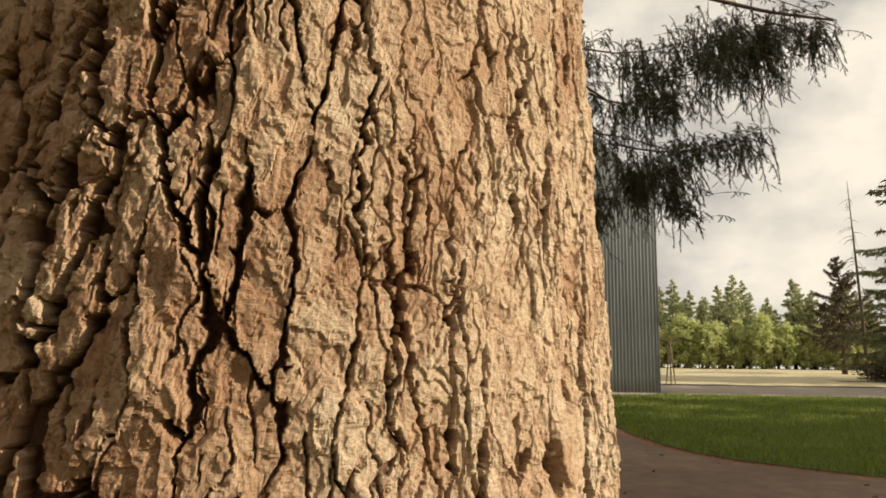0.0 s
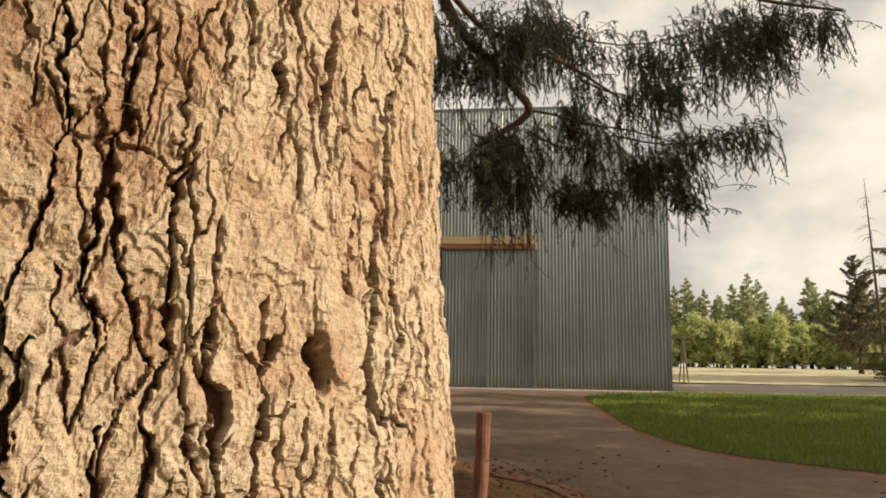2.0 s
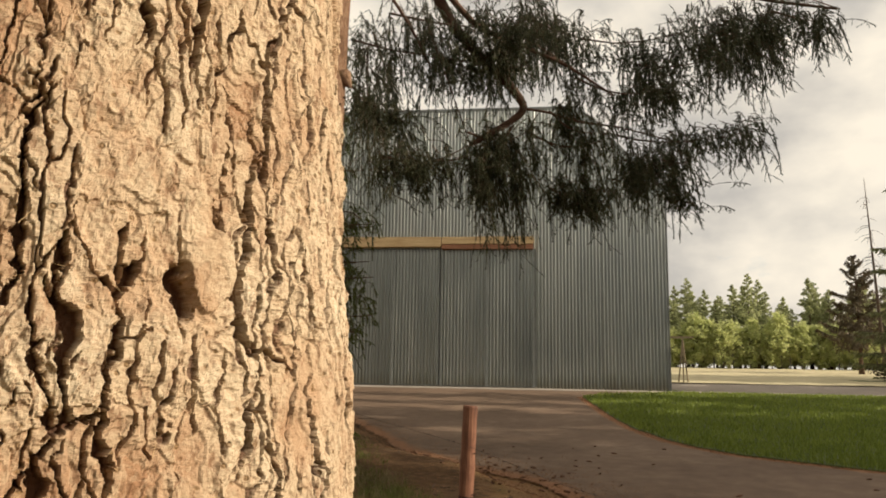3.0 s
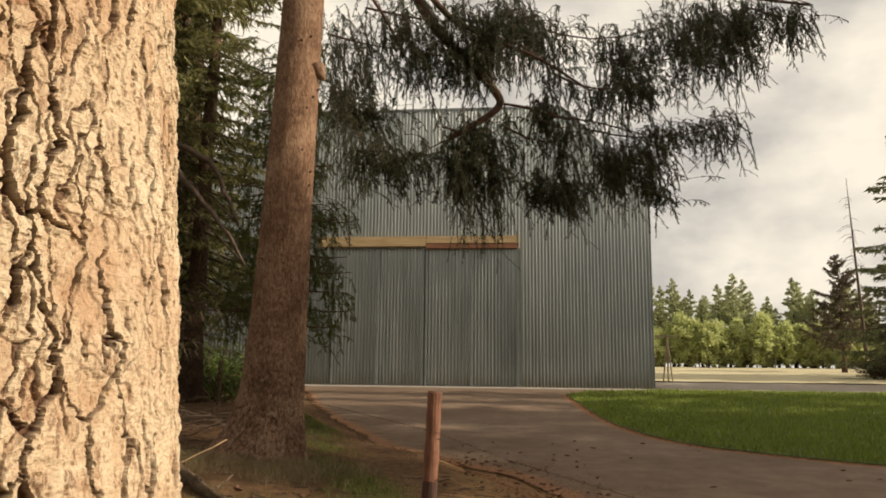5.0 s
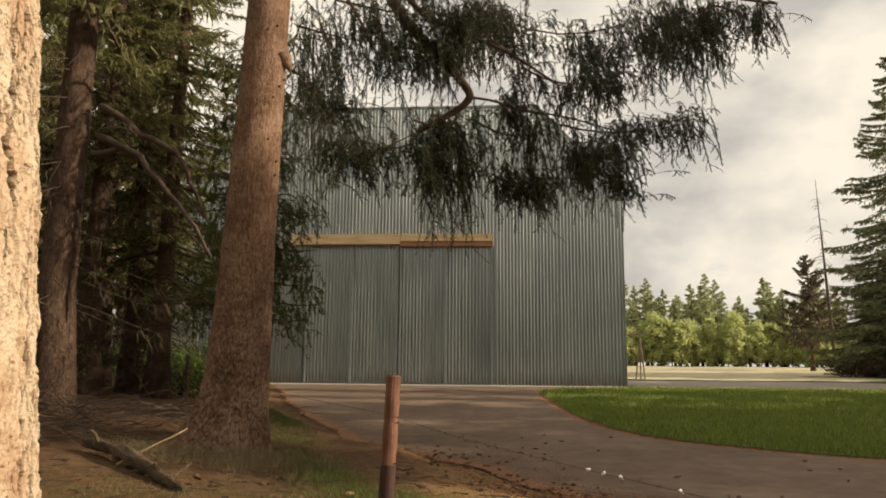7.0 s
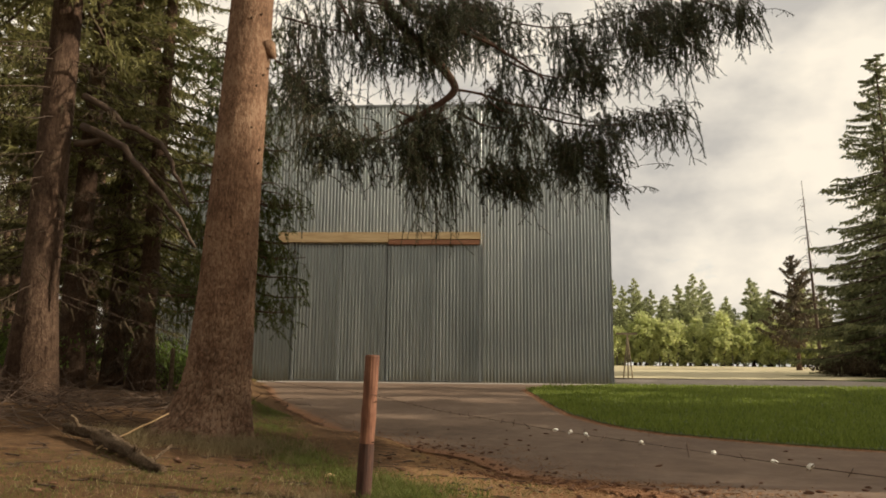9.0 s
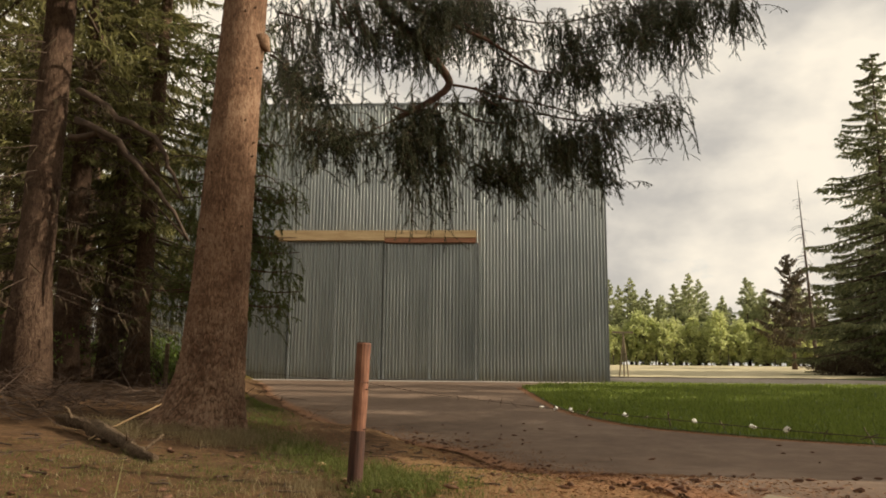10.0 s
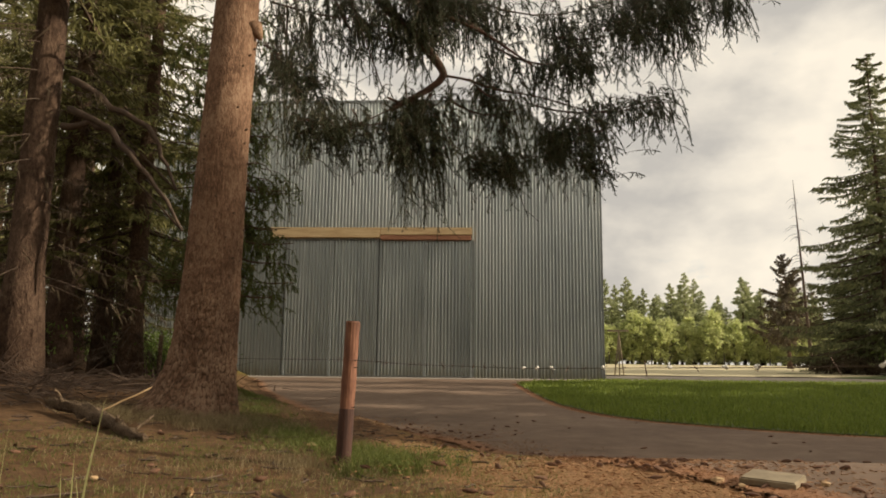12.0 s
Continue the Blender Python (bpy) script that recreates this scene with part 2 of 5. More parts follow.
M = {
    "bark": near_bark(),
    "mid_bark": trunk_bark("spruce_bark", (0.11, 0.062, 0.039), (0.20, 0.118, 0.075), (0.30, 0.195, 0.13), plated=True),
    "dark_bark": trunk_bark("forest_bark", (0.06, 0.037, 0.025), (0.11, 0.07, 0.047), (0.19, 0.125, 0.083)),
    "bank_bark": trunk_bark("lichen_bark", (0.052, 0.032, 0.022), (0.10, 0.063, 0.043), (0.165, 0.11, 0.077)),
    "twig": plain("dead_twig", (0.045, 0.028, 0.019), (0.115, 0.075, 0.050), 8, 0.9),
    "limb": plain("limb_bark", (0.05, 0.026, 0.018), (0.15, 0.08, 0.052), 9, 0.9, 40, 0.006),
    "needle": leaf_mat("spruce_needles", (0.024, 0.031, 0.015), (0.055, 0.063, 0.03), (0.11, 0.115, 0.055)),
    # far needles are paler than near ones: distance haze put into the colour
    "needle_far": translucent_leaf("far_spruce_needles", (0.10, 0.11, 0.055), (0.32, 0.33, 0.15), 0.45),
    "needle_wood": translucent_leaf("hazy_wood_needles", (0.30, 0.33, 0.17), (0.60, 0.62, 0.34), 0.52),
    "needle_young": translucent_leaf("young_needles", (0.06, 0.08, 0.022), (0.20, 0.23, 0.075), 0.4),
    # bright twin of the spruce needles, sunlight on the crowns mixed into its colour
    "needle_lit": translucent_leaf("lit_spruce_needles", (0.085, 0.085, 0.032), (0.32, 0.30, 0.115), 0.48),
    "dead_spray": leaf_mat("dead_sprays", (0.03, 0.021, 0.012), (0.06, 0.043, 0.025), (0.10, 0.075, 0.045), 0.9),
    # leaf colour lifted beyond real birch for the haze of distance
    "birch_leaf": translucent_leaf("hazy_birch_leaves", (0.40, 0.45, 0.18), (0.70, 0.71, 0.36), 0.58),
    "brown_leaf": translucent_leaf("dark_leaves", (0.06, 0.048, 0.028), (0.19, 0.15, 0.09), 0.3),
    "birch_bark": plain("birch_bark", (0.08, 0.07, 0.058), (0.20, 0.185, 0.16), 4, 0.8, stretch=(1, 1, 3)),
    "ground": ground_mat(),
    "asphalt": asphalt_mat(),
    "concrete": plain("concrete", (0.24, 0.21, 0.18), (0.40, 0.36, 0.31), 1.6, 0.9, 30, 0.004),
    "slab": plain("cast_slab", (0.15, 0.115, 0.07), (0.28, 0.225, 0.145), 7, 0.9, 90, 0.004),
    "lawn": plain("lawn_soil", (0.045, 0.062, 0.015), (0.10, 0.13, 0.032), 2.5, 0.95, 40, 0.03),
    "grass": translucent_leaf("grass_blades", (0.12, 0.165, 0.028), (0.31, 0.36, 0.07), 0.42),
    "verge": translucent_leaf("verge_blades", (0.075, 0.095, 0.022), (0.19, 0.21, 0.055), 0.4),
    "dry_grass": translucent_leaf("dry_grass", (0.16, 0.12, 0.06), (0.40, 0.33, 0.19), 0.35),
    "stalk": translucent_leaf("grass_stalks", (0.20, 0.20, 0.07), (0.46, 0.44, 0.22), 0.4),
    "gravel": plain("gravel", (0.20, 0.165, 0.135), (0.34, 0.29, 0.245), 1.2, 0.95, 30, 0.01),
    "field": plain("dry_field", (0.36, 0.31, 0.18), (0.56, 0.49, 0.31), 0.35, 0.95, 4, 0.05),
    "clad": cladding_mat(),
    "trim": plain("grey_trim", (0.17, 0.185, 0.18), (0.26, 0.27, 0.265), 3, 0.5, metal=0.1),
    "stile": plain("pale_stile", (0.21, 0.23, 0.225), (0.31, 0.33, 0.32), 3, 0.45, metal=0.3),
    "roof": plain("roof_sheet", (0.16, 0.17, 0.17), (0.26, 0.27, 0.26), 2, 0.6),
    "beam": plain("yellow_timber", (0.42, 0.27, 0.13), (0.66, 0.50, 0.28), 3, 0.7, stretch=(0.3, 1, 3)),
    "beam_red": plain("brown_timber", (0.22, 0.09, 0.045), (0.42, 0.20, 0.11), 3, 0.7, stretch=(0.3, 1, 3)),
    "post": post_mat(),
    "post_foot": plain("stained_wood", (0.026, 0.011, 0.008), (0.085, 0.035, 0.021), 9, 0.85, 50, 0.005, (4, 4, 0.6)),
    "cone": plain("cone_scales", (0.06, 0.028, 0.016), (0.20, 0.10, 0.055), 40, 0.85, 120, 0.004),
    "cone_pale": plain("gnawed_cone", (0.28, 0.17, 0.08), (0.5, 0.36, 0.2), 40, 0.85, 120, 0.004),
    "litter": plain("needle_litter", (0.16, 0.072, 0.032), (0.38, 0.21, 0.105), 12, 0.95, 60, 0.01),
    "wire": plain("rusty_wire", (0.05, 0.035, 0.028), (0.14, 0.09, 0.065), 30, 0.7, metal=0.5),
    "speck_white": plain("white_speck", (0.62, 0.60, 0.56), (0.8, 0.79, 0.76), 30, 0.95),
    "shrub": translucent_leaf("undergrowth", (0.08, 0.125, 0.025), (0.25, 0.34, 0.075), 0.45),
    "log": trunk_bark("log_bark", (0.075, 0.050, 0.033), (0.16, 0.112, 0.073), (0.27, 0.195, 0.13), 2.0),
}


# ---- mesh helpers ----
def mesh_from(name, verts, faces, attrs=None, smooth=False):
    """A mesh from an array of places and an array of triangles or quads."""
    verts, faces = np.asarray(verts, dtype=np.float32).reshape(-1, 3), np.asarray(faces, dtype=np.int32)
    me = bpy.data.meshes.new(name)
    k = faces.shape[1]
    me.vertices.add(len(verts))
    me.vertices.foreach_set("co", verts.ravel())
    me.loops.add(faces.size)
    me.loops.foreach_set("vertex_index", faces.ravel())
    me.polygons.add(len(faces))
    me.polygons.foreach_set("loop_start", np.arange(0, faces.size, k, dtype=np.int32))
    me.polygons.foreach_set("use_smooth", np.full(len(faces), smooth))
    for key, val in (attrs or {}).items():
        me.attributes.new(key, "FLOAT", "POINT").data.foreach_set("value", np.asarray(val, dtype=np.float32).ravel())
    me.update(calc_edges=True)
    me.validate()
    return me


def part(name, me, material, parent=None, label=""):
    """Links a mesh as one object under a thing or a part."""
    if isinstance(me, bmesh.types.BMesh):
        bm, me = me, bpy.data.meshes.new(name)
        bm.to_mesh(me)
        bm.free()
    if not me.materials:
        me.materials.append(material)
    ob = new(name, me)
    if parent:
        ob.parent = parent
    return tagged(ob, label)


def thing(name, label, category, at=(0, 0, 0), group="", kind="", turn=0):
    ob = new(name)
    ob.matrix_world = pose(*at, 0, 0, turn)
    return tagged(ob, label, category, group, kind)


def join(*pairs):
    """Joins arrays of places and faces."""
    vs, fs, n = [], [], 0
    for v, f in pairs:
        vs.append(v)
        fs.append(f + n)
        n += len(v)
    return np.concatenate(vs), np.concatenate(fs)


def tube(points, radii, sides=8, rough=0.0, rng=None, cap=True):
    """A tapered round tube along a line, as places and quads."""
    p = np.asarray(points, dtype=float)
    r = np.asarray(radii, dtype=float)
    d = np.gradient(p, axis=0)
    d /= np.linalg.norm(d, axis=1)[:, None] + 1e-9
    if np.abs(d[:, 2]).mean() > 0.6:
        ref = np.tile(np.array([[1.0, 0, 0]]), (len(p), 1))
    else:
        ref = np.tile(np.array([[0.02, 0.05, 1.0]]), (len(p), 1))
    a = np.cross(d, ref)
    a /= np.linalg.norm(a, axis=1)[:, None] + 1e-9
    b = np.cross(d, a)
    ang = np.arange(sides) * 2 * np.pi / sides
    rr = r[:, None] * np.ones((1, sides))
    if rough and rng is not None:
        rr = rr * (1 + rough * rng.normal(size=rr.shape))
    v = p[:, None, :] + rr[..., None] * (np.cos(ang)[None, :, None] * a[:, None, :] + np.sin(ang)[None, :, None] * b[:, None, :])
    i, j = np.meshgrid(np.arange(len(p) - 1), np.arange(sides), indexing="ij")
    j2 = (j + 1) % sides
    f = np.stack([i * sides + j, i * sides + j2, (i + 1) * sides + j2, (i + 1) * sides + j], -1).reshape(-1, 4)
    v = v.reshape(-1, 3)
    if cap:
        n = len(v)
        v = np.concatenate([v, p[:1], p[-1:]])
        top = (len(p) - 1) * sides
        # close with quads that pair neighbouring sides
        ev = np.arange(0, sides, 2)
        lo = np.stack([(ev + 2) % sides, ev + 1, ev, np.full(len(ev), n)], 1)
        hi = np.stack([top + ev, top + ev + 1, top + (ev + 2) % sides, np.full(len(ev), n + 1)], 1)
        f = np.concatenate([f, lo, hi])
    return v, f


def blades(base, direction, length, width, rng, bend=0.0):
    """Thin triangles from base points along directions."""
    d = direction / (np.linalg.norm(direction, axis=1)[:, None] + 1e-9)
    side = np.cross(d, rng.normal(size=d.shape))
    side /= np.linalg.norm(side, axis=1)[:, None] + 1e-9
    w = (width * 0.5)[:, None] * side
    tip = base + d * length[:, None]
    if bend:
        tip += rng.normal(size=tip.shape) * bend * length[:, None]
    v = np.stack([base - w, base + w, tip], 1).reshape(-1, 3)
    return v, np.arange(len(v)).reshape(-1, 3)


def box(x0, x1, y0, y1, z0, z1, bevel=0.0):
    bm = bmesh.new()
    bmesh.ops.create_cube(bm, size=1, matrix=Matrix.Translation(((x0 + x1) / 2, (y0 + y1) / 2, (z0 + z1) / 2)) @ Matrix.Diagonal((x1 - x0, y1 - y0, z1 - z0, 1)))
    if bevel:
        bmesh.ops.bevel(bm, geom=bm.edges[:], offset=bevel, segments=2, affect="EDGES")
    return bm


# ---- fields of random values on a plane ----
def lattice(ix, iy, seed):
    h = (ix.astype(np.int64) * 374761393 + iy.astype(np.int64) * 668265263 + seed * 1442695041) & 0x7FFFFFFF
    h = ((h ^ (h >> 13)) * 1274126177) & 0x7FFFFFFF
    h = ((h ^ (h >> 15)) * 1103515245) & 0x7FFFFFFF
    return ((h ^ (h >> 16)) & 0xFFFFFF) / float(0xFFFFFF)


def grain(x, y, seed=0):
    ix, iy = np.floor(x), np.floor(y)
    fx, fy = x - ix, y - iy
    fx, fy = fx * fx * (3 - 2 * fx), fy * fy * (3 - 2 * fy)
    a, b = lattice(ix, iy, seed), lattice(ix + 1, iy, seed)
    c, d = lattice(ix, iy + 1, seed), lattice(ix + 1, iy + 1, seed)
    return (a * (1 - fx) + b * fx) * (1 - fy) + (c * (1 - fx) + d * fx) * fy


def fbm(x, y, seed=0, octaves=4):
    total, amp, norm = 0, 1.0, 0.0
    for o in range(octaves):
        total = total + amp * grain(x * 2 ** o, y * 2 ** o, seed + 17 * o)
        norm += amp
        amp *= 0.5
    return total / norm


def cells(x, y, seed, jitter=0.95):
    """For each place: distance to the border of its cell, how upright that border is, the cell's random value and the way from its middle."""
    ix, iy = np.floor(x), np.floor(y)
    f1 = np.full(x.shape, 9.0)
    f2 = np.full(x.shape, 9.0)
    c1 = [np.zeros_like(x) for _ in range(3)]
    c2 = [np.zeros_like(x) for _ in range(2)]
    for dx in (-1, 0, 1):
        for dy in (-1, 0, 1):
            cx, cy = ix + dx, iy + dy
            px = cx + 0.5 + jitter * (lattice(cx, cy, seed) - 0.5)
            py = cy + 0.5 + jitter * (lattice(cx, cy, seed + 7) - 0.5)
            d = np.hypot(px - x, py - y)
            rnd = lattice(cx, cy, seed + 13)
            near = d < f1
            c2[0], c2[1] = np.where(near, c1[0], np.where(d < f2, px, c2[0])), np.where(near, c1[1], np.where(d < f2, py, c2[1]))
            f2 = np.where(near, f1, np.minimum(f2, d))
            c1[0], c1[1], c1[2] = np.where(near, px, c1[0]), np.where(near, py, c1[1]), np.where(near, rnd, c1[2])
            f1 = np.where(near, d, f1)
    gx, gy = c2[0] - c1[0], c2[1] - c1[1]
    length = np.hypot(gx, gy) + 1e-6
    border = np.abs((x - (c1[0] + c2[0]) / 2) * gx + (y - (c1[1] + c2[1]) / 2) * gy) / length
    return border, np.abs(gx) / length, c1[2], x - c1[0], y - c1[1]


def scales(x, y, seed, r0, r1, jitter=0.8):
    """Round scales lying over one another: the level of the topmost (minus one where none lies) and how far in from its rim the place is."""
    ix, iy = np.floor(x), np.floor(y)
    level, inset = np.full(x.shape, -1.0), np.zeros_like(x)
    for dx in (-1, 0, 1):
        for dy in (-1, 0, 1):
            cx, cy = ix + dx, iy + dy
            px = cx + 0.5 + jitter * (lattice(cx, cy, seed) - 0.5)
            py = cy + 0.5 + jitter * (lattice(cx, cy, seed + 7) - 0.5)
            rnd = lattice(cx, cy, seed + 13)
            gap = r0 + (r1 - r0) * lattice(cx, cy, seed + 29) - np.hypot(px - x, py - y)
            on = (gap > 0) & (rnd > level)
            level, inset = np.where(on, rnd, level), np.where(on, gap, inset)
    return level, inset


def step(a, b, x):
    t = np.clip((x - a) / (b - a), 0, 1)
    return t * t * (3 - 2 * t)


# ---- the ground ----
NEAR_EDGE = [(16, -8), (9, -3.6), (5.2, -0.6), (3.3, 1.6), (2.45, 3.4), (2.12, 4.7), (1.67, 5.78), (1.35, 7.2), (1.12, 9.2), (0.3, 11.4), (-0.9, 12.7), (-2.3, 14.6), (-4.75, 20.3), (-7, 26), (-9.1, 32.7), (-12.5, 41)]
LAWN_EDGE = [(24, 9.0), (12, 11.4), (7.1, 13.2), (5.9, 13.9), (5.1, 14.6), (4.25, 15.4), (3.7, 16.4), (3.3, 17.6), (2.92, 19.8), (2.68, 23.3), (2.55, 28.5), (2.42, 33.5), (3.6, 36.6), (7.7, 39.2)]


def line_distance(x, y, line):
    """Distance to a broken line, and on which side of it (plus: to its left)."""
    best, sign = np.full(np.shape(x), 1e9), np.zeros(np.shape(x))
    for (ax, ay), (bx, by) in zip(line[:-1], line[1:]):
        dx, dy = bx - ax, by - ay
        t = np.clip(((x - ax) * dx + (y - ay) * dy) / (dx * dx + dy * dy), 0, 1)
        d = np.hypot(x - ax - t * dx, y - ay - t * dy)
        s = np.sign(dx * (y - ay) - dy * (x - ax))
        sign = np.where(d < best, s, sign)
        best = np.minimum(d, best)
    return best, sign


def drive_height(y):
    """Level of the drive and the lawn: down from the near bank, then gently up to the barn."""
    y = np.asarray(y, dtype=float)
    return np.where(y > 10.5, np.minimum(-0.47 + 0.0165 * (y - 10.5), 0), -0.47 * step(5.0, 10.5, y))


def ground_height(x, y):
    x, y = np.asarray(x, dtype=float), np.asarray(y, dtype=float)
    bank = 0.075 * np.clip(-x - 1.4 - 0.12 * np.clip(y - 12, 0, 40), 0, 9) * step(1.5, 5, y)
    d, s = line_distance(x, y, NEAR_EDGE)
    off = step(0.1, 1.2, d) * (s > 0)
    rough = 0.05 * (fbm(x * 1.1, y * 1.1, 3) - 0.5) + 0.03 * (fbm(x * 5, y * 5, 5) - 0.5)
    far = 0.018 * np.clip(y - 62, 0, 72)
    dip = -0.07 * np.exp(-((x + 0.15) ** 2 + (y - 5.2) ** 2) / 0.5)
    return drive_height(y) * step(1.7, 0.0, d * s) - 0.025 * (s < 0) * step(0.0, 0.15, d) * (y < 42) + bank * off + dip * off + rough * off * step(60, 30, np.hypot(x, y)) + far


def axis(*spans):
    out = [spans[0][0]]
    for a, b, st in spans:
        n = max(1, int(round((b - a) / st)))
        out += list(a + (b - a) * np.arange(1, n + 1) / n)
    return np.array(out)


def sheet(xs, ys, height):
    x, y = np.meshgrid(xs, ys)
    z = height(x, y)
    v = np.stack([x, y, z], -1).reshape(-1, 3)
    i, j = np.meshgrid(np.arange(len(ys) - 1), np.arange(len(xs) - 1), indexing="ij")
    k = i * len(xs) + j
    f = np.stack([k, k + 1, k + 1 + len(xs), k + len(xs)], -1).reshape(-1, 4)
    return v, f


def build_ground():
    xs = axis((-2500, -200, 460), (-200, -40, 16), (-40, -10, 1.0), (-10, 5, 0.09), (5, 12, 0.35), (12, 60, 2.4), (60, 2500, 480))
    ys = axis((-2500, -60, 480), (-60, -4, 4), (-4, 1, 0.25), (1, 14, 0.09), (14, 26, 0.3), (26, 60, 1.4), (60, 200, 7), (200, 3000, 560))
    v, f = sheet(xs, ys, ground_height)
    d, s = line_distance(v[:, 0], v[:, 1], NEAR_EDGE)
    litter = np.where(s > 0, step(2.5, 0.5, d), step(2.0, 0.5, d)) * (0.7 + 0.3 * fbm(v[:, 0] * 2, v[:, 1] * 2, 9)) * step(17, 10, v[:, 1])
    moss = step(2.2, 4.6, 7.0 - v[:, 1] + 0.3 * v[:, 0]) + 0.6 * step(0.5, 0.1, np.abs(d - 1.0)) * (v[:, 1] > 6.5)
    part("ground", mesh_from("ground", v, f, {"litter": litter, "moss": moss}, True), M["ground"])
    tagged(bpy.data.objects["ground"], "brown forest floor of moss, needles and litter", "ground", kind="structure")


build_ground()


def polygon_sheet(name, outline, z, cell, material, label, category, jag=0.0, thick=0.03):
    """A flat piece of ground with a ragged rim, cut into small triangles."""
    pts = []
    for a, b in zip(outline, outline[1:] + outline[:1]):
        k = max(1, int(math.dist(a, b) / cell))
        for t in range(k):
            x, y = a[0] + (b[0] - a[0]) * t / k, a[1] + (b[1] - a[1]) * t / k
            q = jag * (float(fbm(np.array([x * 2.1]), np.array([y * 2.1]), 4)[0]) - 0.5) * 2
            pts.append((x + q, y + q * 0.5))
    bm = bmesh.new()
    vs = [bm.verts.new((x, y, z(y) if callable(z) else z)) for x, y in pts]
    face = bm.faces.new(vs)
    if face.normal.z < 0:
        face.normal_flip()
    low = bmesh.ops.extrude_face_region(bm, geom=[face])
    bmesh.ops.translate(bm, verts=[e for e in low["geom"] if isinstance(e, bmesh.types.BMVert)], vec=(0, 0, -thick))
    bmesh.ops.triangulate(bm, faces=[f for f in bm.faces if len(f.verts) > 4])
    bmesh.ops.recalc_face_normals(bm, faces=bm.faces)
    ob = part(name, bm, material)
    return tagged(ob, label, category, kind="structure")


def build_road():
    """Asphalt as a fine grid trimmed to the plan, so that needle litter can lie along its rims."""
    xs, ys = axis((-14, -5, 0.3), (-5, 5.5, 0.08), (5.5, 18, 0.4)), axis((-8, -1, 0.3), (-1, 16, 0.08), (16, 41.9, 0.3))
    v, f = sheet(xs, ys, lambda x, y: 0.012 + drive_height(y))
    d1, s1 = line_distance(v[:, 0], v[:, 1], NEAR_EDGE)
    d2, s2 = line_distance(v[:, 0], v[:, 1], LAWN_EDGE + [(8, 42)])
    rag = 0.3 * (fbm(v[:, 0] * 1.7, v[:, 1] * 1.7, 21) - 0.5)
    inside = (np.where(s1 < 0, d1, -d1) - 0.05 - np.abs(rag) > 0.0) & (np.where(s2 > 0, d2, -d2) > -0.15)
    keep = inside[f].all(1)
    litter = np.maximum(step(1.0, 0.0, d1), 0.95 * step(0.55, 0.0, d2))
    ob = part("road", mesh_from("road", v, f[keep], {"litter": litter}), M["asphalt"])
    tagged(ob, "worn grey-brown asphalt drive strewn with needles and cones", "road", kind="structure")


build_road()
LAWN = LAWN_EDGE + [(19, 39.3), (45, 40), (60, 39.6), (60, 2)]
polygon_sheet("lawn", LAWN, lambda y: 0.035 - 0.47 + 0.0165 * (y - 10.5), 0.6, M["lawn"], "green mown lawn beside the asphalt drive", "lawn", 0.06, thick=0.06)
polygon_sheet("pavement", [(-13, 41.95), (-12, 39.2), (2.4, 39.2), (7.6, 39.6), (7.6, 41.95)], 0.022, 1.0, M["concrete"], "pale concrete apron before the barn doors", "pavement", 0.05)
polygon_sheet("yard", [(7.7, 39.3), (19, 39.4), (45, 40.1), (90, 41), (90, 61), (48, 62), (8, 62)], 0.03, 2.0, M["gravel"], "bare gravel yard beside the barn", "yard", 0.4, thick=0.05)


polygon_sheet("grass_bank", [(29.5, 75), (28.5, 62), (30, 53), (40, 49), (80, 46), (80, 62), (80, 76)], lambda y: 0.10 + 0.018 * max(0.0, y - 62), 2.0, M["lawn"], "green grass strip under the tall spruces", "grass", 0.5, thick=0.12)


def build_field():
    v, f = sheet(axis((-60, 160, 5)), axis((61, 129, 4)), lambda x, y: ground_height(x, y) + 0.05 + 0.12 * fbm(x * 0.2, y * 0.2, 31))
    tagged(part("field", mesh_from("field", v, f, None, True), M["field"]), "pale dry grass field in the sun", "field", kind="structure")


build_field()


def inside_polygon(x, y, poly):
    hit = np.zeros(x.shape, bool)
    for (ax, ay), (bx, by) in zip(poly, poly[1:] + poly[:1]):
        cross = ((ay > y) != (by > y)) & (x < (bx - ax) * (y - ay) / (by - ay + 1e-12) + ax)
        hit ^= cross
    return hit


def build_lawn_grass():
    rng = np.random.default_rng(5)
    n = 120000
    # denser towards the drive, where the turf is seen from near
    y = 11.5 + 30 * rng.random(n) ** 1.6
    x = 2.3 + (3 + 0.75 * y) * rng.random(n)
    ok = inside_polygon(x, y, LAWN)
    x, y = x[ok], y[ok]
    d = rng.normal(size=(len(x), 3)) * [0.35, 0.35, 0.1] + [0, 0, 1]
    h = 0.05 + 0.06 * rng.random(len(x)) + 0.06 * fbm(x * 1.3, y * 1.3, 41)
    edge, _ = line_distance(x, y, LAWN_EDGE)
    h *= 1 + 0.5 * (edge < 0.25) * rng.random(len(x))
    v, f = blades(np.stack([x, y, 0.03 - 0.47 + 0.0165 * (y - 10.5)], 1), d, h, 0.006 + 0.0012 * y, rng, 0.2)
    tagged(part("lawn_grass", mesh_from("lawn_grass", v, f), M["grass"]), "short green grass blades of the lawn", "grass", kind="stuff")


build_lawn_grass()


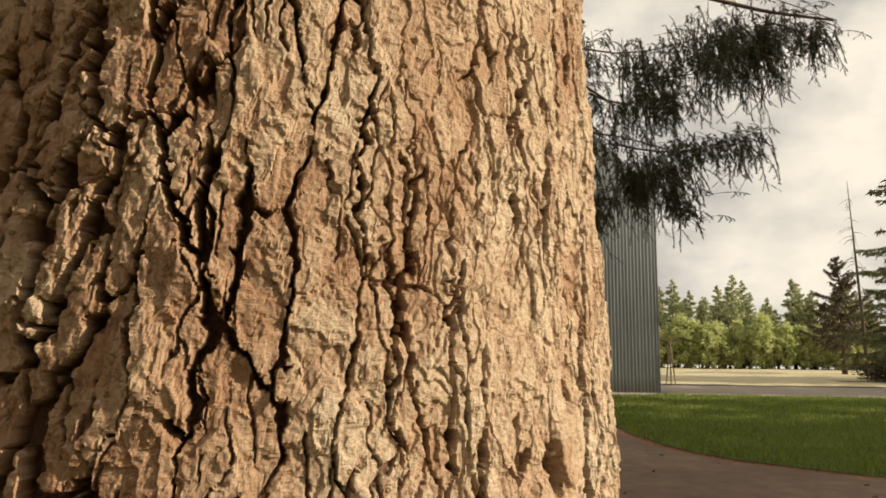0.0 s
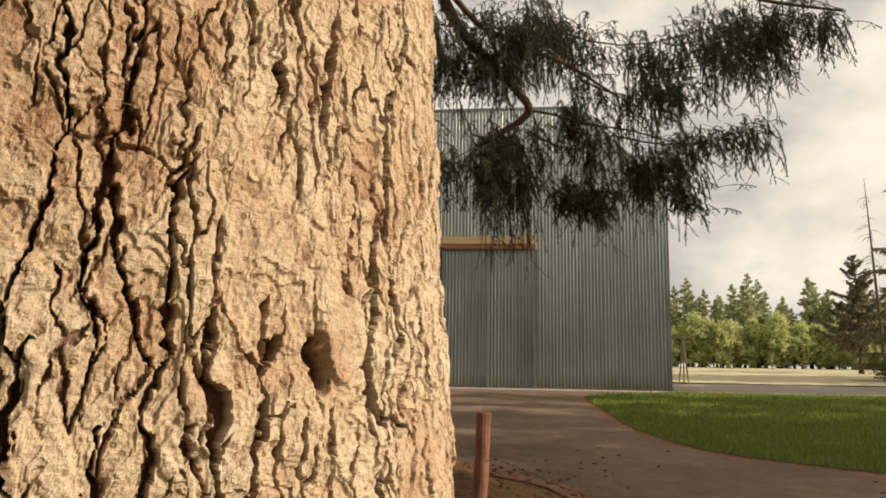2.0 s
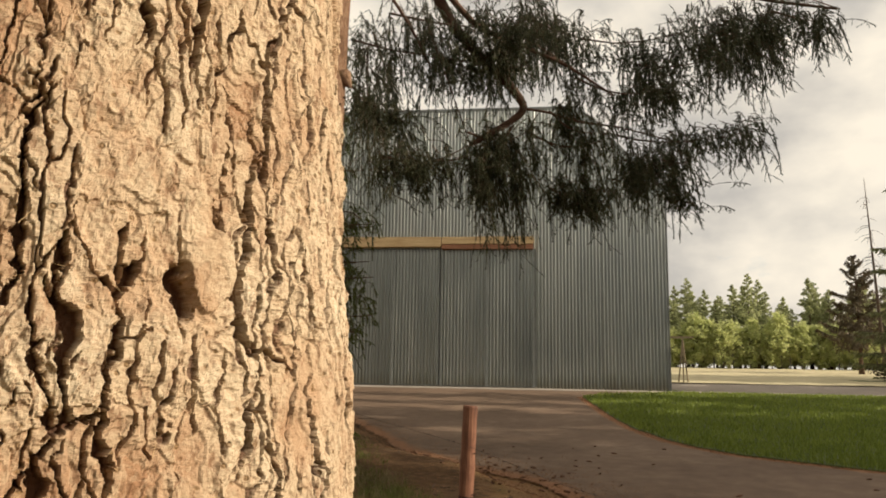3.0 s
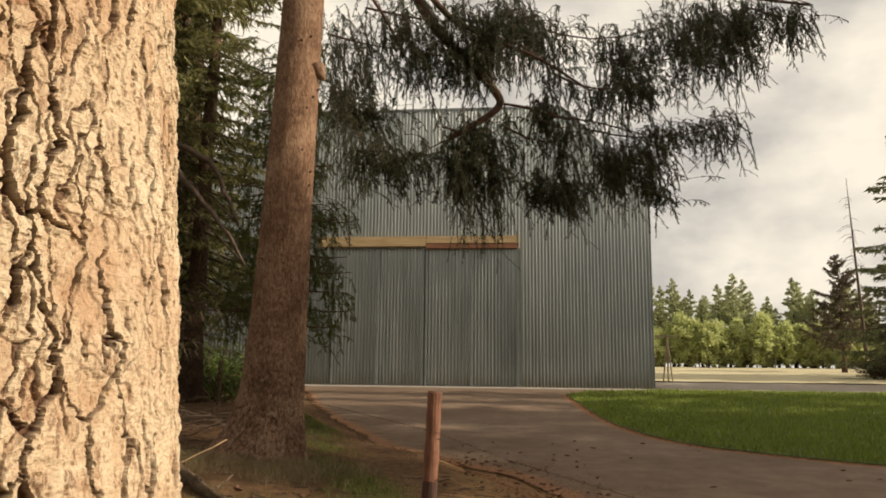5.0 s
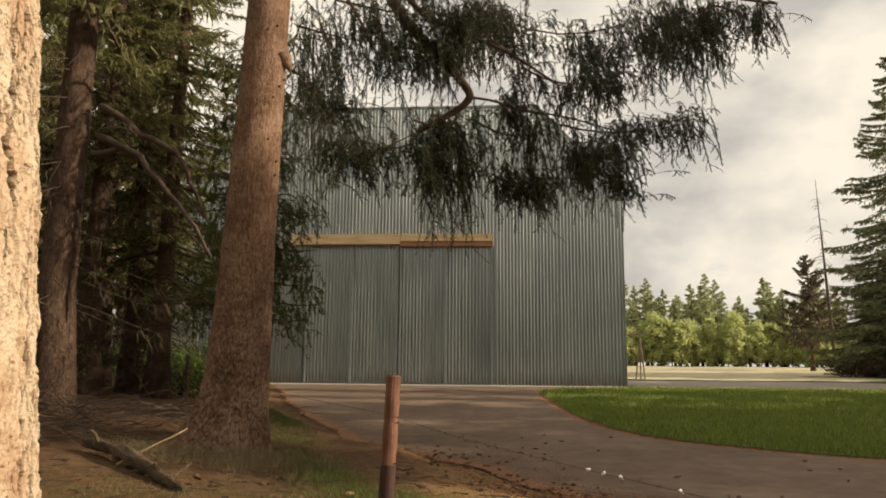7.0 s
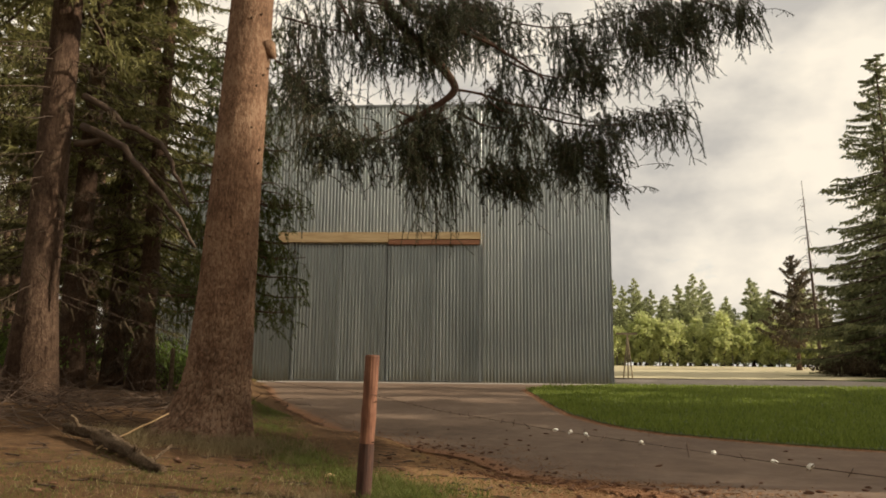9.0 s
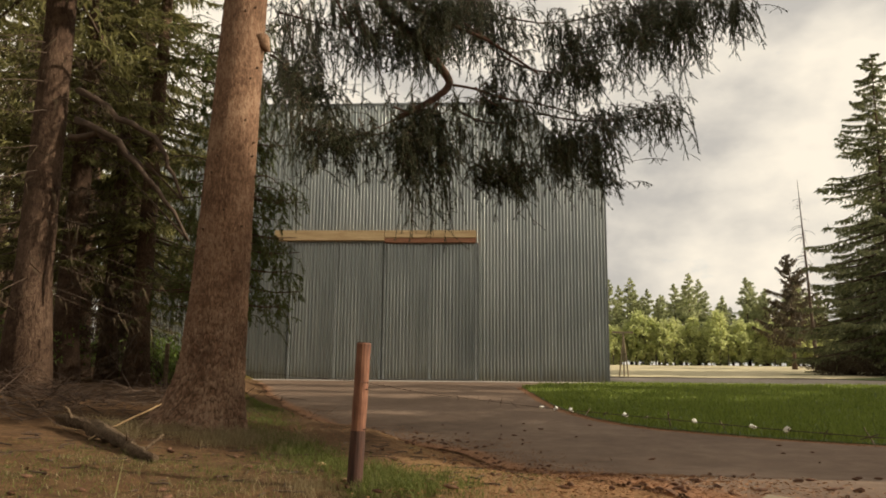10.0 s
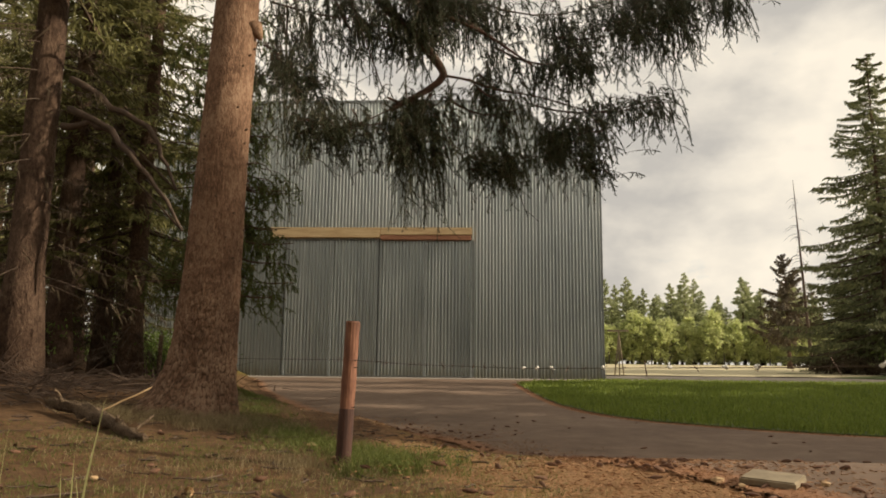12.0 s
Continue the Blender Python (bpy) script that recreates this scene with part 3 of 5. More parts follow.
def build_litter():
    """Spruce needles and crumbs along the rims of the drive."""
    rng = np.random.default_rng(8)
    P = []
    for line, side, spread, count in ((NEAR_EDGE[4:13], 1, 0.75, 26000), (LAWN_EDGE[1:12], 1, 0.13, 16000)):
        a = np.array(line)
        seg = rng.integers(0, len(a) - 1, count)
        t = rng.random(count)
        p = a[seg] * (1 - t)[:, None] + a[seg + 1] * t[:, None]
        d = a[seg + 1] - a[seg]
        nrm = np.stack([-d[:, 1], d[:, 0]], 1) / np.linalg.norm(d, axis=1)[:, None]
        P.append(p + nrm * (rng.normal(size=count) * spread)[:, None])
    p = np.concatenate(P)
    z = np.maximum(ground_height(p[:, 0], p[:, 1]), drive_height(p[:, 1]) + 0.013) + 0.006
    d = rng.normal(size=(len(p), 3)) * [1, 1, 0.12]
    v, f = blades(np.column_stack([p, z]), d, 0.02 + 0.03 * rng.random(len(p)), 0.004 + 0.006 * rng.random(len(p)), rng)
    tagged(part("needle_litter", mesh_from("needle_litter", v, f), M["litter"]), "orange-brown fallen spruce needles along the drive", "litter", kind="stuff")


build_litter()

# ---- the barn ----
BX0, BX1, BY, BTOP, BMID, BSH = -19.8, 7.6, 42.0, 15.95, -6.1, 8.9
EAVE = 11.0


def roofline(x):
    return np.where(np.abs(x - BMID) < BSH, BTOP, BTOP - (np.abs(x - BMID) - BSH) * (BTOP - EAVE) / ((BX1 - BX0) / 2 - BSH))


def corrugated(x0, x1, bottom, top, y, pitch=0.185, depth=0.095, thick=0.012):
    """A ribbed sheet between two heights (numbers or functions of x), with a front and a back."""
    shape = ((0.0, 0.0), (0.30, 0.0), (0.40, 0.5), (0.48, 0.92), (0.54, 1.0), (0.72, 1.0), (0.78, 0.92), (0.86, 0.5), (0.96, 0.0))
    xs, ds = [], []
    n = int(round((x1 - x0) / pitch))
    for i in range(n):
        for t, dd in shape:
            xs.append(x0 + (x1 - x0) * (i + t) / n)
            ds.append(dd * depth)
    xs.append(x1)
    ds.append(0.0)
    xs, ds = np.array(xs), np.array(ds)
    zb = bottom(xs) if callable(bottom) else np.full(len(xs), bottom)
    zt = top(xs) if callable(top) else np.full(len(xs), top)
    front = np.concatenate([np.stack([xs, y - ds, zb], 1), np.stack([xs, y - ds, zt], 1)])
    back = front + [0, thick, 0]
    k = np.arange(len(xs) - 1)
    m = len(xs)
    f = np.stack([k, k + 1, k + 1 + m, k + m], 1)
    return join((front, f), (back, f[:, ::-1]))


def build_barn():
    barn = thing("barn", "tall grey-green ribbed metal barn with sliding doors", "barn")
    for x0, x1, zb, zt in ((BX0, -10.35, 0.02, roofline), (0.45, BX1 - 0.02, 0.02, roofline)):
        cuts = np.linspace(x0, x1, 1 + int(round((x1 - x0) / 3.0)))
        for a, b in zip(cuts[:-1], cuts[1:]):
            part("wall_panel", mesh_from("wall_panel", *corrugated(a + 0.012, b - 0.012, zb, zt, BY), None, True), M["clad"], barn)
    cuts = np.linspace(-10.35, 0.45, 5)
    for a, b in zip(cuts[:-1], cuts[1:]):
        part("wall_panel", mesh_from("wall_panel", *corrugated(a + 0.012, b - 0.012, 7.75, roofline, BY), None, True), M["clad"], barn)
    # inner closing wall behind the sheets, and the body of the hall
    out = np.array([(BX0 + 0.02, 0), (BX1 - 0.03, 0), (BX1 - 0.03, EAVE - 0.05), (BMID + BSH, BTOP - 0.05), (BMID - BSH, BTOP - 0.05), (BX0 + 0.02, EAVE - 0.05)])
    bm = bmesh.new()
    lo = [bm.verts.new((x, BY + 0.05, z)) for x, z in out]
    hi = [bm.verts.new((x, BY + 45, z)) for x, z in out]
    bm.faces.new(lo)
    bm.faces.new(hi[::-1])
    for i in range(6):
        j = (i + 1) % 6
        bm.faces.new((lo[j], lo[i], hi[i], hi[j]))
    bmesh.ops.recalc_face_normals(bm, faces=bm.faces)
    part("hall_body", bm, M["roof"], barn)
    # roof flashing along the gable
    rim = [(BX0, EAVE), (BMID - BSH, BTOP), (BMID + BSH, BTOP), (BX1, EAVE)]
    for (ax, az), (bx, bz) in zip(rim[:-1], rim[1:]):
        bm = box(0, math.hypot(bx - ax, bz - az), BY - 0.10, BY + 0.3, -0.02, 0.14, 0.01)
        bm.transform(Matrix.Translation((ax, 0, az)) @ Matrix.Rotation(-math.atan2(bz - az, bx - ax), 4, "Y"))
        part("flashing", bm, M["trim"], barn)
    part("corner_trim", box(BX1 - 0.02, BX1 + 0.06, BY - 0.07, BY + 0.3, 0, EAVE, 0.01), M["trim"], barn)
    part("plinth", box(BX0, BX1, BY - 0.035, BY + 0.04, 0, 0.10, 0.01), M["concrete"], barn)
    # two sliding leaves, each of two ribbed sheets in a flat frame
    for x0, x1 in ((-10.25, -5.0), (-4.9, 0.35)):
        leaf = part("door_leaf", mesh_from("door_leaf", *corrugated(x0 + 0.1, (x0 + x1) / 2 - 0.07, 0.12, 7.7, BY - 0.07), None, True), M["clad"], barn)
        part("door_sheet", mesh_from("door_sheet", *corrugated((x0 + x1) / 2 + 0.07, x1 - 0.1, 0.12, 7.7, BY - 0.07), None, True), M["clad"], leaf)
        for a, w in ((x0, 0.10), ((x0 + x1) / 2 - 0.07, 0.14), (x1 - 0.10, 0.10)):
            part("door_stile", box(a, a + w, BY - 0.215, BY - 0.03, 0.06, 7.72, 0.008), M["stile"], leaf)
        for z in (0.06, 7.6):
            part("door_rail", box(x0 + 0.1, x1 - 0.1, BY - 0.10, BY - 0.03, z, z + 0.10, 0.006), M["trim"], leaf)
    # the timber track cover above the doors
    part("track_cover", box(-11.2, -4.9, BY - 0.42, BY - 0.05, 7.84, 8.42, 0.02), M["beam"], barn, "pale yellow timber track cover")
    part("track_cover", box(-4.88, 0.32, BY - 0.42, BY - 0.05, 8.0, 8.42, 0.02), M["beam"], barn, "pale yellow timber track cover")
    part("track_board", box(-4.88, 0.29, BY - 0.38, BY - 0.06, 7.72, 7.975, 0.01), M["beam_red"], barn, "reddish brown lower board")


build_barn()


# ---- spruces ----
def spruce_parts(height, r0, crown_base, crown_r, n_branch, per_branch, leaf, width, seed, droop=0.35, dead=0, sides=8):
    """Trunk, boughs and needle sprays of a spruce, at the origin."""
    rng = np.random.default_rng(seed)
    zs = np.linspace(-0.15, height, 14)
    bend = np.cumsum(rng.normal(size=(14, 2)) * 0.006 * height / 14, axis=0)
    rad = r0 * (1 - 0.93 * np.clip(zs / height, 0, 1)) * (1 + 0.5 * np.exp(-np.clip(zs, 0, 99) / 0.35))
    axis_pts = np.column_stack([bend, zs])
    trunk = tube(axis_pts, rad, sides)
    limbs, base, way, ln = [], [], [], []
    sprays = []
    for b in range(n_branch + dead):
        low = b >= n_branch
        u = rng.random() if low else (b + rng.random()) / n_branch
        z = crown_base * (0.25 + 0.75 * u) if low else crown_base + (height - crown_base) * u
        frac = max(0.0, (z - crown_base) / (height - crown_base))
        L = crown_r * (0.35 + 0.5 * rng.random() if low else (0.06 + (1 - frac) ** 0.85 * (0.65 + 0.45 * rng.random())))
        az = rng.random() * 2 * np.pi
        out = np.array([np.cos(az), np.sin(az)])
        s = np.linspace(0, 1, 5)
        c = np.array([np.interp(z, zs, bend[:, 0]), np.interp(z, zs, bend[:, 1])])
        dz = L * (0.25 * (frac > 0.6) * s - droop * s ** 1.3 + 0.22 * s ** 3)
        line = np.column_stack([c + out * (L * s)[:, None], z + dz])
        limbs.append(tube(line, np.linspace(0.009 if low else max(0.012, 0.02 * L), 0.003, 5), 3, cap=False))
        if low:
            k = per_branch // 6
        else:
            k = max(6, int(per_branch * (0.3 + 0.9 * L / crown_r)))
        t = rng.random(k) ** 0.75
        p = np.column_stack([np.interp(t, s, line[:, i]) for i in range(3)])
        lat = rng.normal(size=k) * 0.16 * L * (1.15 - t)
        p[:, 0] += -out[1] * lat
        p[:, 1] += out[0] * lat
        p[:, 2] -= np.abs(lat) * 0.35 + 0.05 * leaf * rng.random(k)
        d = np.column_stack([np.tile(out * 0.55, (k, 1)), np.full(k, -0.55)]) + rng.normal(size=(k, 3)) * 0.38
        size = leaf * (0.55 + 0.8 * rng.random(k)) * (1 - 0.62 * frac)
        if low:
            sprays.append(blades(p, d + [0, 0, -0.4], size * 0.9, np.full(k, width * 0.35), rng, 0.2))
            continue
        base.append(p)
        way.append(d)
        ln.append(size)
    base, way, ln = np.concatenate(base), np.concatenate(way), np.concatenate(ln)
    crown = blades(base, way, ln, width * (0.7 + 0.6 * rng.random(len(base))), rng, 0.1)
    return trunk, join(*limbs), crown, join(*sprays) if sprays else None


def spruce(name, label, at, mats, group="", turn=0, **kw):
    t, l, c, dry = spruce_parts(**kw)
    tree = thing(name, label, "tree", at, group, turn=turn)
    part("trunk", mesh_from("trunk", *t, None, True), mats[0], tree)
    tagged(part("branchwork", mesh_from("branchwork", *l, None, True), mats[1], tree), kind="stuff")
    tagged(part("crown", mesh_from("crown", *c), mats[2], tree), kind="stuff")
    if dry:
        tagged(part("dead_sprays", mesh_from("dead_sprays", *dry), M["dead_spray"], tree, "dry brown hanging sprays"), kind="stuff")
    return tree


def at_ground(x, y, dz=0.0):
    return (x, y, float(ground_height(np.array([x]), np.array([y]))[0]) + dz)


def scaled(x, y, s, turn, lean=0.0):
    return pose(*at_ground(x, y), lean, 0, turn) @ Matrix.Diagonal((s, s, s, 1))


def plant(kinds, places, lean=1.0):
    """Copies of the first trees of their kind, turned and sized one by one."""
    for i, (x, y, s) in enumerate(places):
        ob = copy_thing(kinds[i % len(kinds)], pose(*at_ground(x, y), lean * math.sin(i * 1.7), lean * math.cos(i * 2.3), i * 83 % 360))
        ob.scale = (s, s, s * (0.94 + 0.12 * math.sin(i * 5.1)))


def build_right_row():
    """The row of tall spruces beyond the lawn; unseen ones are added beside the lawn to shade it."""
    kw = dict(r0=0.34, droop=0.38, leaf=0.62, width=0.17)
    k1 = spruce("spruce_tree", "tall dark green spruce beyond the lawn", at_ground(38.8, 72), (M["dark_bark"], M["twig"], M["needle_far"]), "spruces along the lawn", height=31.5, crown_base=2.6, crown_r=9.6, n_branch=190, per_branch=210, seed=11, **kw)
    k2 = spruce("spruce_tree", "tall dark green spruce beyond the lawn", at_ground(48, 69), (M["dark_bark"], M["twig"], M["needle_far"]), "spruces along the lawn", height=30, crown_base=4.0, crown_r=7.0, n_branch=170, per_branch=180, seed=12, **kw)
    # nearer than y = 60 all are out of view, spaced to shape the shade
    plant((k1, k2), [(44, 80, 0.9), (51, 76, 1.0), (41.5, 58, 0.78), (40, 52, 0.78), (38, 46.5, 0.74), (36, 42.6, 0.80), (35, 31.6, 0.78), (35, 26.5, 0.78), (34.5, 22, 0.76), (35, 18.2, 0.76), (34.5, 14.4, 0.76), (40, 20.5, 0.85), (36.6, 75.5, 0.42), (34, 10.6, 0.76), (39, 12.5, 0.85), (33.5, 6.8, 0.62), (40, 7.5, 0.72)])


build_right_row()


def build_far_wood():
    """The edge of the far wood: a row of spruces with younger birches before it."""
    kw = dict(r0=0.22, droop=0.2, leaf=0.75, width=0.3)
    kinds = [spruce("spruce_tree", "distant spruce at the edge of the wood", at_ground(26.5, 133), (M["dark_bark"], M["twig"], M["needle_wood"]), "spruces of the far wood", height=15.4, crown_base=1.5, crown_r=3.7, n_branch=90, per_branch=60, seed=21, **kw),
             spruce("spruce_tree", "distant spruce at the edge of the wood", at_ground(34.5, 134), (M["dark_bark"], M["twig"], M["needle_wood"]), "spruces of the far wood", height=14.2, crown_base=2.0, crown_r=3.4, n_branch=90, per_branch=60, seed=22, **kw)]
    rng = random.Random(4)
    # tops rise and fall along the wood as seen over the yard
    spots = [(21, 1.0), (23.6, 0.9), (29, 0.92), (31, 0.82), (36.5, 0.98), (38.5, 0.78), (40.5, 0.72), (42.5, 0.86), (44, 0.74), (46.5, 1.02), (48.5, 0.95), (50, 1.06), (51.5, 0.9), (53.5, 1.0), (55.5, 0.98), (57, 1.06), (59, 0.92), (61, 0.86)]
    plant(kinds, [(x, 133 + rng.uniform(-2, 6), s) for x, s in spots] + [(x, 140 + rng.uniform(-3, 6), rng.uniform(0.78, 1.0)) for x in range(18, 68, 2)] + [(x, 148 + rng.uniform(-3, 6), rng.uniform(0.85, 1.1)) for x in range(16, 74, 3)])


build_far_wood()


def leafy_parts(height, r0, crown_base, crown_r, clumps, per_clump, leaf, seed, multi=1):
    """Trunk, limbs and leaves of a broadleaved tree, at the origin."""
    rng = np.random.default_rng(seed)
    limbs, base = [], []
    zs = np.linspace(-0.1, height * 0.95, 9)
    for m in range(multi):
        bend = np.cumsum(rng.normal(size=(9, 2)) * 0.02 * height / 9 * (1 + 2 * (multi > 1)), axis=0)
        bend -= bend[0]
        limbs.append(tube(np.column_stack([bend, zs]), r0 * (1 - 0.92 * zs / height), 7))
    wood = []
    for c in range(clumps):
        u = rng.random() ** 0.8
        z = crown_base + (height - crown_base) * u
        prof = np.sin(np.pi * (0.12 + 0.8 * u)) ** 0.8
        az, rr = rng.random() * 2 * np.pi, crown_r * prof * (0.35 + 0.75 * rng.random())
        end = np.array([np.cos(az) * rr, np.sin(az) * rr, z])
        start = np.array([np.interp(z - rr * 0.7, zs, bend[:, 0]), np.interp(z - rr * 0.7, zs, bend[:, 1]), max(crown_base * 0.6, z - rr * 0.8)])
        s = np.linspace(0, 1, 4)[:, None]
        wood.append(tube(start * (1 - s) + end * s, np.linspace(0.035 * height / 8, 0.008, 4), 4, cap=False))
        k = int(per_clump * (0.6 + 0.8 * rng.random()))
        base.append(end + rng.normal(size=(k, 3)) * [0.32, 0.32, 0.42] * np.array(crown_r * 0.55) * (0.7 + 0.5 * rng.random()))
    p = np.concatenate(base)
    crown = blades(p, rng.normal(size=p.shape) + [0, 0, -0.4], leaf * (0.6 + 0.8 * rng.random(len(p))), leaf * 0.8 * np.ones(len(p)), rng)
    return join(*limbs), join(*wood), crown


def leafy(name, label, at, mats, group="", **kw):
    t, l, c = leafy_parts(**kw)
    tree = thing(name, label, "tree", at, group)
    part("trunk", mesh_from("trunk", *t, None, True), mats[0], tree)
    tagged(part("branchwork", mesh_from("branchwork", *l, None, True), mats[1], tree), kind="stuff")
    tagged(part("crown", mesh_from("crown", *c), mats[2], tree), kind="stuff")
    return tree


def build_birches():
    kw = dict(r0=0.11, clumps=50, per_clump=44, leaf=0.36)
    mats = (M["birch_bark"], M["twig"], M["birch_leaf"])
    kinds = [leafy("birch_tree", "young bright green birch at the wood's edge", at_ground(30.5, 126), mats, "birches of the far wood", height=7.2, crown_base=0.9, crown_r=1.7, seed=31, **kw),
             leafy("birch_tree", "young bright green birch at the wood's edge", at_ground(35, 127), mats, "birches of the far wood", height=6.6, crown_base=0.7, crown_r=1.5, seed=32, **kw),
             leafy("birch_tree", "young bright green birch at the wood's edge", at_ground(41, 126.5), mats, "birches of the far wood", height=7.0, crown_base=1.1, crown_r=1.3, seed=33, **kw)]
    rng = random.Random(6)
    plant(kinds, [(x + rng.uniform(-0.6, 0.6), 127.5 + rng.uniform(-1.5, 2.0), rng.uniform(0.85, 1.3)) for x in (20.5, 22.4, 24, 25.8, 27.5, 29, 32, 33.5, 36.6, 38.2, 39.6, 42.7, 44.2, 46, 47.6, 49.2, 51, 54, 58, 63)])
    plant(kinds, [(x + rng.uniform(-0.6, 0.6), 131 + rng.uniform(-1, 1), rng.uniform(0.8, 0.95)) for x in range(20, 64, 3)])


build_birches()


def build_dark_tree():
    spruce("conifer_tree", "dark brownish conifer before the far wood", at_ground(40.9, 100), (M["dark_bark"], M["twig"], M["brown_leaf"]), height=15.1, r0=0.3, crown_base=3.4, crown_r=5.2, n_branch=80, per_branch=90, leaf=0.7, width=0.22, seed=44, droop=-0.05)
    # a dead, bare spruce
    rng = np.random.default_rng(17)
    snag = thing("dead_tree", "bare dead spruce snag with broken twigs", "tree", at_ground(40.7, 93))
    zs = np.linspace(0, 23.6, 12)
    part("trunk", mesh_from("trunk", *tube(np.column_stack([-0.9 * (zs / 23.6), 0 * zs, zs]), 0.26 * (1 - 0.9 * zs / 23.6), 7), None, True), M["twig"], snag)
    tw = []
    for i in range(60):
        z = 6 + 16.5 * rng.random()
        L = (1.3 + 2.4 * rng.random()) * (1.15 - z / 26)
        az = rng.random() * 6.28
        s = np.linspace(0, 1, 5)
        tw.append(tube(np.column_stack([-0.9 * z / 23 + np.cos(az) * L * s, np.sin(az) * L * s, z + 0.30 * L * s - 0.75 * L * s ** 2]), np.linspace(0.035, 0.010, 5), 4, cap=False))
    for q in tw:
        part("twig", mesh_from("twig", *q), M["twig"], snag)


build_dark_tree()


def bush(name, label, x, y, w, h, n, leaf, material, seed):
    rng = np.random.default_rng(seed)
    th = thing(name, label, "bush", at_ground(x, y))
    k = max(8, n // 60)
    ends = np.column_stack([rng.normal(size=k) * w * 0.33, rng.normal(size=k) * w * 0.33, h * (0.35 + 0.6 * rng.random(k))])
    s = np.linspace(0, 1, 3)[:, None]
    tagged(part("stemwork", mesh_from("stemwork", *join(*[tube(e * [0.25, 0.25, 0] * (1 - s) + e * s, [0.02, 0.012, 0.004], 4, cap=False) for e in ends])), M["twig"], th), kind="stuff")
    p = ends[rng.integers(0, k, n)] * (0.45 + 0.6 * rng.random((n, 1))) + rng.normal(size=(n, 3)) * [0.13 * w, 0.13 * w, 0.09 * h]
    p[:, 2] = np.abs(p[:, 2])
    tagged(part("foliage", mesh_from("foliage", *blades(p, rng.normal(size=p.shape) + [0, 0, 0.2], leaf * (0.5 + rng.random(n)), leaf * 0.55 * np.ones(n), rng)), material, th), kind="stuff")
    return th


bush("bush", "green bush at the foot of tall spruces", 38.5, 66, 5, 3.6, 1500, 0.3, M["shrub"], 51)
bush("bush", "brown tangled bush under spruces", 35.0, 73, 5, 2.4, 1500, 0.25, M["brown_leaf"], 52)
bush("bush", "brown tangled bush under spruces", 38.5, 76, 6, 3.0, 1500, 0.25, M["brown_leaf"], 53)
for i, (hx, hy) in enumerate(((33.2, 72.5), (35.6, 70.0), (38.4, 68.2), (41.2, 66.4), (36.6, 75.5))):
    bush("bush", "brown tangled bush under spruces", hx, hy, 3.4, 1.9, 1700, 0.2, M["dead_spray"], 150 + i)
bush("bush", "pale green bush behind the dead tree", 42.5, 88, 5, 5.0, 1500, 0.35, M["birch_leaf"], 54)


